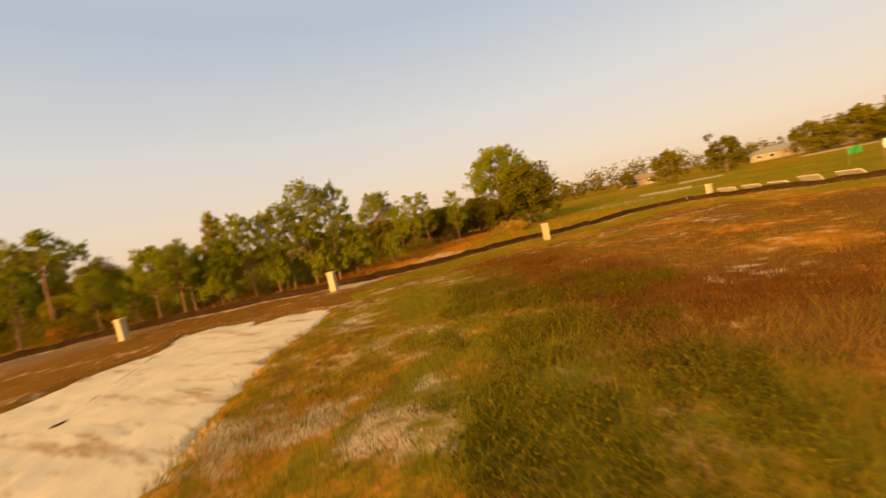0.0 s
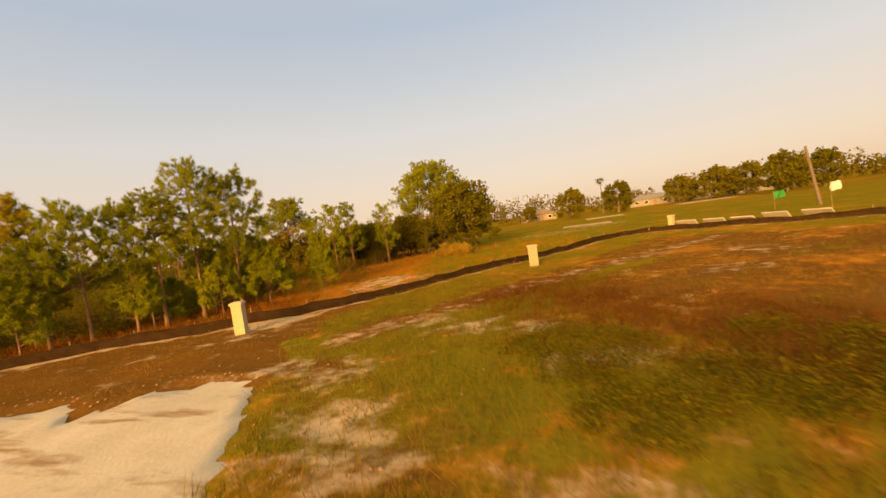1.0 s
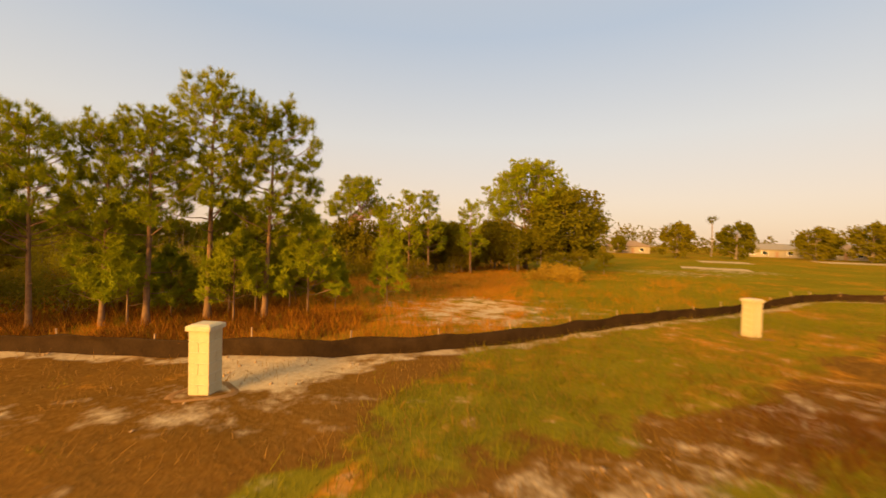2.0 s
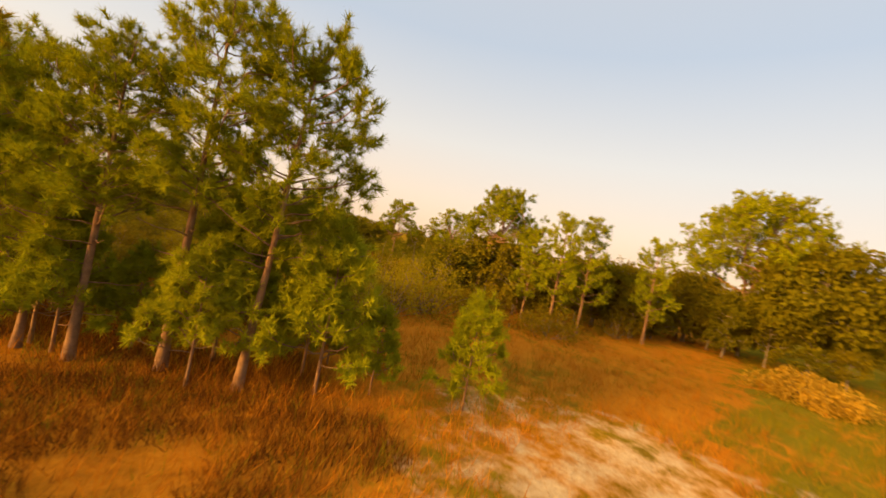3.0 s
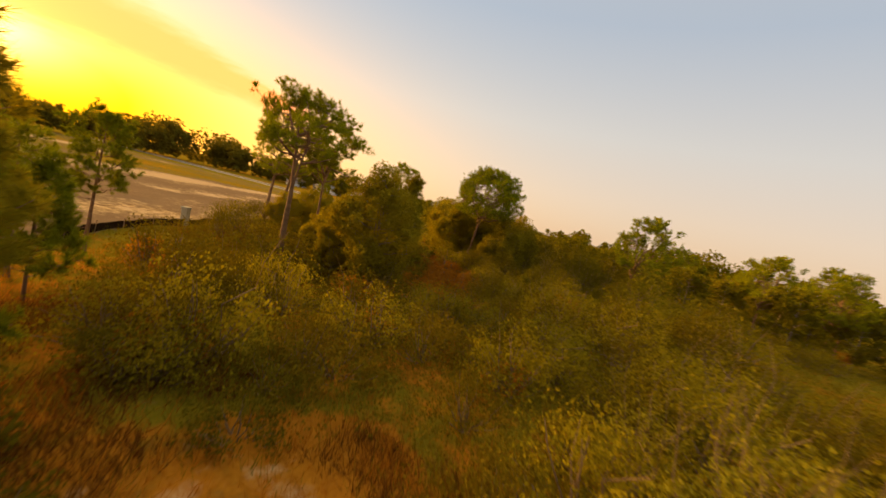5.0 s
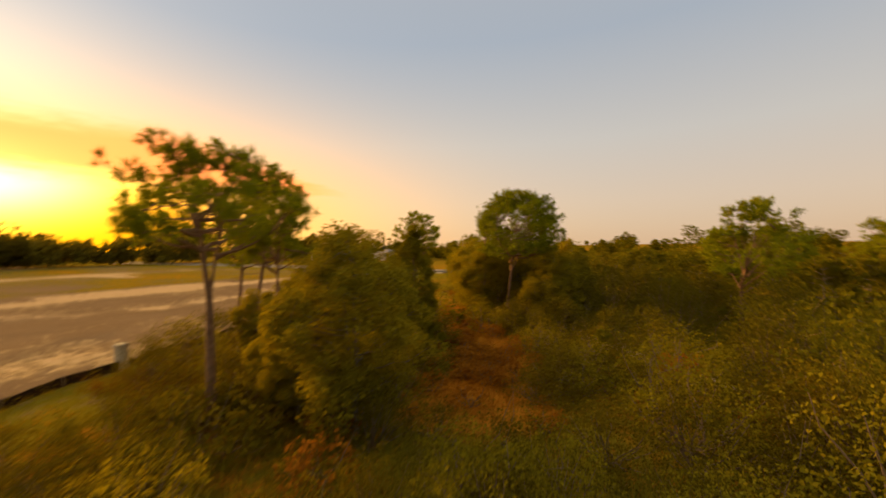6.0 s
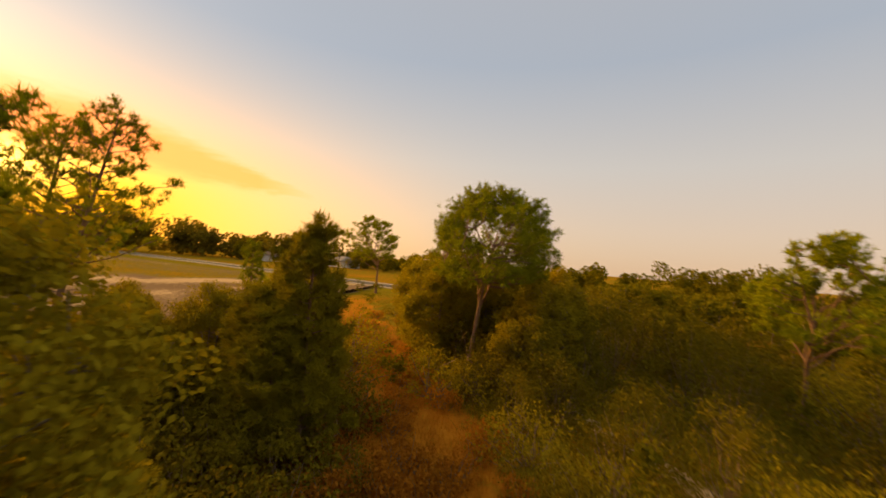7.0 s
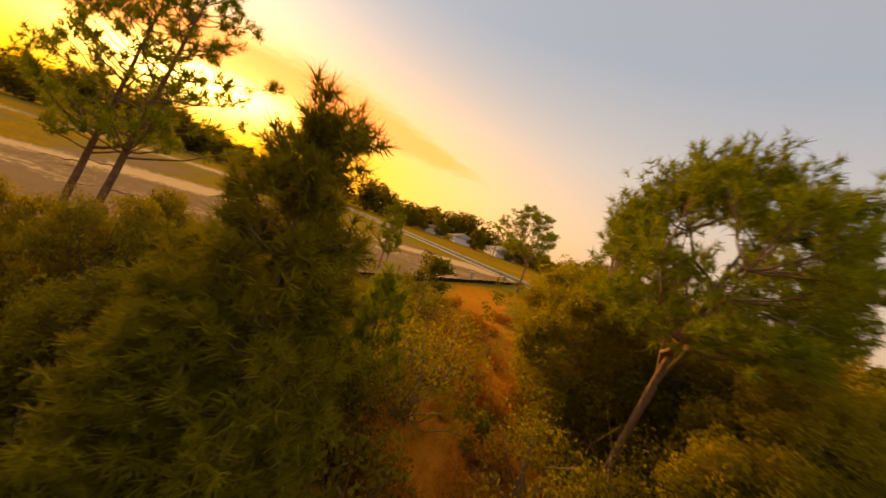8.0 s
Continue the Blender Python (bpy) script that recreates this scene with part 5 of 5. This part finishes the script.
def make_palm(x, y, h):
    rng = np.random.default_rng(61)
    p = thing("palm_tree", x, y, 0, 0, "tall slim cabbage palm with a small round head of fronds", "palm")
    t = Tubes()
    zz = np.linspace(-0.2, h, 14)
    t.add(np.column_stack([0.15 * np.sin(zz * 0.3), 0 * zz, zz]), np.linspace(0.24, 0.17, 14), 9)
    part("trunk", t.mesh("trunk", M_BARK_GREY), M_BARK_GREY, p)
    vs, fs, n = [], [], 0
    for k in range(34):
        d = unit(rng, 1)[0]
        d[2] = d[2] * 0.8 + 0.15
        base = np.array([0.15 * math.sin(h * 0.3), 0, h])
        tip = base + d * 1.6
        root = np.repeat((base + d * 0.7)[None], 16, 0)
        ends = tip + rng.normal(0, 0.38, (16, 3)) - np.array([0, 0, 0.2])
        v, f = blades(root, ends, np.full(16, 0.10), rng)
        vs.append(v), fs.append(f + n)
        n += len(v)
    part("fronds", np_mesh("fronds", np.concatenate(vs), np.concatenate(fs), M_OAK), M_OAK, p)


make_palm(23.0, 177, 12.3)


def make_house(x, y, rz, w, d, label, wall, roof, first=None):
    h = thing("house", x, y, 0, rz, label, "house")
    part("wall", box(bmesh.new(), -w / 2, w / 2, -d / 2, d / 2, 0, 2.8), wall, h)
    bm = bmesh.new()
    o = 0.6
    base = [bm.verts.new(c) for c in ((-w / 2 - o, -d / 2 - o, 2.72), (w / 2 + o, -d / 2 - o, 2.72), (w / 2 + o, d / 2 + o, 2.72), (-w / 2 - o, d / 2 + o, 2.72))]
    eave = [bm.verts.new((v.co.x, v.co.y, 2.9)) for v in base]
    ridge = [bm.verts.new((-w / 2 + d / 2, 0, 5.0)), bm.verts.new((w / 2 - d / 2, 0, 5.0))]
    bm.faces.new(base[::-1])
    for k in range(4):
        bm.faces.new((base[k], base[(k + 1) % 4], eave[(k + 1) % 4], eave[k]))
    bm.faces.new((eave[0], eave[1], ridge[1], ridge[0]))
    bm.faces.new((eave[2], eave[3], ridge[0], ridge[1]))
    bm.faces.new((eave[1], eave[2], ridge[1]))
    bm.faces.new((eave[3], eave[0], ridge[0]))
    part("roof", bm, roof, h)
    for side in (-1, 1):
        yy = side * (d / 2 + 0.02)
        for k, xx in enumerate((-0.34 * w, -0.12 * w, 0.30 * w)):
            fr = part("window", box(bmesh.new(), xx - 0.85, xx + 0.85, yy - 0.05, yy + 0.05, 0.85, 2.25, 0.01), M_WALL_WHITE, h)
            part("pane", box(bmesh.new(), xx - 0.75, xx + 0.75, yy - 0.06, yy + 0.06, 0.95, 2.15), M_GLASS, fr)
        part("door", box(bmesh.new(), 0.08 * w - 0.5, 0.08 * w + 0.5, yy - 0.04, yy + 0.04, 0.0, 2.1, 0.01), M_DOOR, h)
    return h


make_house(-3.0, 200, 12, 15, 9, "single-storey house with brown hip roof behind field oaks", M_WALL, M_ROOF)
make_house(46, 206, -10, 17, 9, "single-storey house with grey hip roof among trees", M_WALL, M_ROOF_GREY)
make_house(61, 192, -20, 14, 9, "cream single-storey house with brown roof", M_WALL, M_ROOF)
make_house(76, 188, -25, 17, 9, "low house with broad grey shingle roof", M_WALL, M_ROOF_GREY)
make_house(-184, -91, 60, 15, 9, "white single-storey house with grey roof at the far road", M_WALL_WHITE, M_ROOF_GREY)
make_house(-176, -108, 55, 13, 9, "white house with pale walls beside far road", M_WALL_WHITE, M_ROOF_GREY)
make_house(-176, -128, 50, 14, 9, "pale house half hidden by trees", M_WALL_WHITE, M_ROOF)


def make_flag(x, y, rz, mat, label, h=1.9):
    f = thing("flag", x, y, 0, rz, label, "flag", "survey flags")
    t = Tubes()
    t.add([(0, 0, -0.2), (0.02, 0, h * 0.6), (0, 0, h + 0.1)], [0.02, 0.018, 0.015], 6)
    part("staff", t.mesh("staff", M_STAKE), M_STAKE, f)
    bm = bmesh.new()
    n = 10
    rows = [[bm.verts.new((0.02 + 1.05 * i / n, 0.10 * math.sin(i * 0.9 + j), h - 0.72 * j / 3 + 0.10 * i / n)) for i in range(n + 1)] for j in range(4)]
    for j in range(3):
        for i in range(n):
            bm.faces.new((rows[j][i], rows[j][i + 1], rows[j + 1][i + 1], rows[j + 1][i]))
    ob = part("cloth", bm, mat, f)
    sol = ob.modifiers.new("thickness", "SOLIDIFY")
    sol.thickness = 0.006


make_flag(27.9, 59.6, 10, M_GREEN_FLAG, "bright green flag on a thin stake")
make_flag(27.4, 49.4, 30, M_WHITE_FLAG, "white flag on a thin stake", 2.3)


def make_pole(x, y, h, tilt):
    p = thing("utility_pole", x, y, 0, 0, "weathered leaning wooden utility pole with crossarm", "utility pole")
    p.matrix_basis = pose(x, y, 0, 0, tilt, 0)
    t = Tubes()
    t.add([(0, 0, -0.3), (0, 0, h * 0.5), (0, 0, h)], [0.17, 0.15, 0.12], 10)
    part("pole", t.mesh("pole", M_POLE), M_POLE, p)


make_pole(31.8, 59.5, 6.2, -8)
make_pole(-161.0, -75.5, 9.0, 3)


def make_panels():
    src = None
    for k, (x, y, rz) in enumerate(((17.4, 50.6, 128), (19.2, 49.3, 124), (20.9, 48.0, 122), (22.6, 46.8, 120), (24.6, 45.4, 122))):
        if src is None:
            src = thing("concrete_slab", x, y, 0, rz, "pale concrete slab propped low behind the silt fence", "slab", "slabs by the fence")
            part("slab", box(bmesh.new(), -0.95, 0.95, -0.06, 0.06, -0.05, 0.85, 0.012), M_CONCRETE, src)
            part("prop", box(bmesh.new(), -0.05, 0.05, 0.05, 0.55, -0.05, 0.06, 0.004), M_STAKE, src)
            src.matrix_basis = pose(x, y, 0, -38, 0, rz)
        else:
            copy_thing(src, pose(x, y, 0, -38 - 6 * (k % 3), 0, rz))


make_panels()


def make_road():
    """Far street between pale kerbs, past the graded lot."""
    line = np.array([(-106.0, -14.0), (-112.0, -50.0), (-118.0, -95.0), (-122.0, -140.0), (-124.0, -220.0)])
    d = np.gradient(line, axis=0)
    d /= np.linalg.norm(d, axis=1)[:, None]
    n = np.column_stack([-d[:, 1], d[:, 0]])
    rows = [np.column_stack([line + n * o, np.full(len(line), z)]) for o, z in ((-3.6, -0.1), (-3.6, 0.06), (0, 0.12), (3.6, 0.06), (3.6, -0.1))]
    m = len(line)
    i, j = np.meshgrid(np.arange(4), np.arange(m - 1), indexing="ij")
    q = np.stack([i * m + j, i * m + j + 1, (i + 1) * m + j + 1, (i + 1) * m + j], -1).reshape(-1, 4)
    tagged(new("road", np_mesh("road", np.concatenate(rows), q, M_ASPHALT)), "dark asphalt street with pale kerbs", "road", kind="structure")
    for s in (-1, 1):
        rows = [np.column_stack([line + n * o * s, np.full(len(line), z)]) for o, z in ((3.62, -0.1), (3.62, 0.20), (4.1, 0.20), (4.1, -0.1))]
        i, j = np.meshgrid(np.arange(3), np.arange(m - 1), indexing="ij")
        q = np.stack([i * m + j, i * m + j + 1, (i + 1) * m + j + 1, (i + 1) * m + j], -1).reshape(-1, 4)
        tagged(new("kerb", np_mesh("kerb", np.concatenate(rows), q, M_CONCRETE)), "pale concrete kerb along the street", "kerb", kind="structure")


make_road()


def make_spoil(x, y, seed):
    """The ring of dug soil left round a pillar's foot."""
    rng = np.random.default_rng(seed)
    n, prof = 40, ((0.22, -0.12), (0.30, -0.06), (0.36, -0.02), (0.47, 0.010), (0.58, 0.004), (0.70, -0.06))
    a = np.linspace(0, 2 * np.pi, n, endpoint=False)
    lump = 1 + 0.35 * np.sin(2 * a + seed) + 0.2 * np.sin(5 * a + 2 * seed) + rng.normal(0, 0.08, n)
    rows = []
    for r, z in prof:
        px, py = x + np.cos(a) * r * (1 + 0.12 * np.sin(3 * a + seed)), y + np.sin(a) * r * (1 + 0.12 * np.sin(3 * a + seed))
        rows.append(np.column_stack([px, py, height_at(px, py) + np.where(z > 0, z * lump.clip(0.1, 2), z)]))
    i, j = np.meshgrid(np.arange(len(prof) - 1), np.arange(n), indexing="ij")
    q = np.stack([i * n + j, i * n + (j + 1) % n, (i + 1) * n + (j + 1) % n, (i + 1) * n + j], -1).reshape(-1, 4)
    me = np_mesh("soil_mound", np.concatenate(rows), q, M_SOIL)
    me.polygons.foreach_set("use_smooth", np.ones(len(me.polygons), bool))
    tagged(new("soil_mound", me), "ring of loose brown soil dug up round a pillar", "soil mound", "spoil round the pillars")


for k, (x, y) in enumerate(((-6.6, 22.05), (4.3, 34.2), (-16.1, 13.6), (15.7, 49.6))):
    make_spoil(x, y, k + 1)


def make_clods():
    """Lumps of turned soil and sand on the worked ground."""
    rng = np.random.default_rng(120)
    px, py = rng.uniform(-14, 12, 4200), rng.uniform(6, 27, 4200)
    cov = cover_at(px, py)
    rim = seg_dist(px, py, SAND_PAD + SAND_PAD[:1])
    keep = lot_side(px, py) & ~inside(px, py, SAND_PAD) & (rng.uniform(0, 1, len(px)) < np.exp(-rim / 0.6) + 0.6 * (cov[:, 2] > 0.42) + 0.03)
    px, py = px[keep], py[keep]
    n = len(px)
    base = np.array([(1, 0, 0), (0, 1, 0), (-1, 0, 0), (0, -1, 0), (0.3, 0.2, 0.8), (-0.2, -0.3, -0.5)])
    tri = np.array([(0, 1, 4), (1, 2, 4), (2, 3, 4), (3, 0, 4), (1, 0, 5), (2, 1, 5), (3, 2, 5), (0, 3, 5)])
    s = rng.uniform(0.012, 0.045, (n, 1, 1)) * rng.uniform(0.6, 1.4, (n, 6, 1))
    v = base[None] * s + np.stack([px, py, height_at(px, py) + 0.01], 1)[:, None]
    f = tri[None] + (np.arange(n) * 6)[:, None, None]
    tagged(new("soil_clods", np_mesh("soil_clods", v.reshape(-1, 3), f.reshape(-1, 3), M_SAND_DULL)), "small lumps of pale sandy soil on worked ground", "clods", kind="stuff")


make_clods()

golden = place(make_shrub("golden_grass_clump", 66, M_GOLD, 2.3, 1.1, clumps=90, per=60, size=0.16, label="mound of golden dry grass at the woodland edge"), -5.2, 51.4)
for k, (x, y, s) in enumerate([(-51.2, 19.6, 1.5), (-53.4, 20.4, 1.7), (-50.6, 17.2, 1.4), (-54.6, 18.2, 1.6), (-52.4, 22.0, 1.5)]):
    again(shrub_kinds[1], x, y, 70 * k, s)
# shade-toned shrubs added to keep the ground between the pines dark
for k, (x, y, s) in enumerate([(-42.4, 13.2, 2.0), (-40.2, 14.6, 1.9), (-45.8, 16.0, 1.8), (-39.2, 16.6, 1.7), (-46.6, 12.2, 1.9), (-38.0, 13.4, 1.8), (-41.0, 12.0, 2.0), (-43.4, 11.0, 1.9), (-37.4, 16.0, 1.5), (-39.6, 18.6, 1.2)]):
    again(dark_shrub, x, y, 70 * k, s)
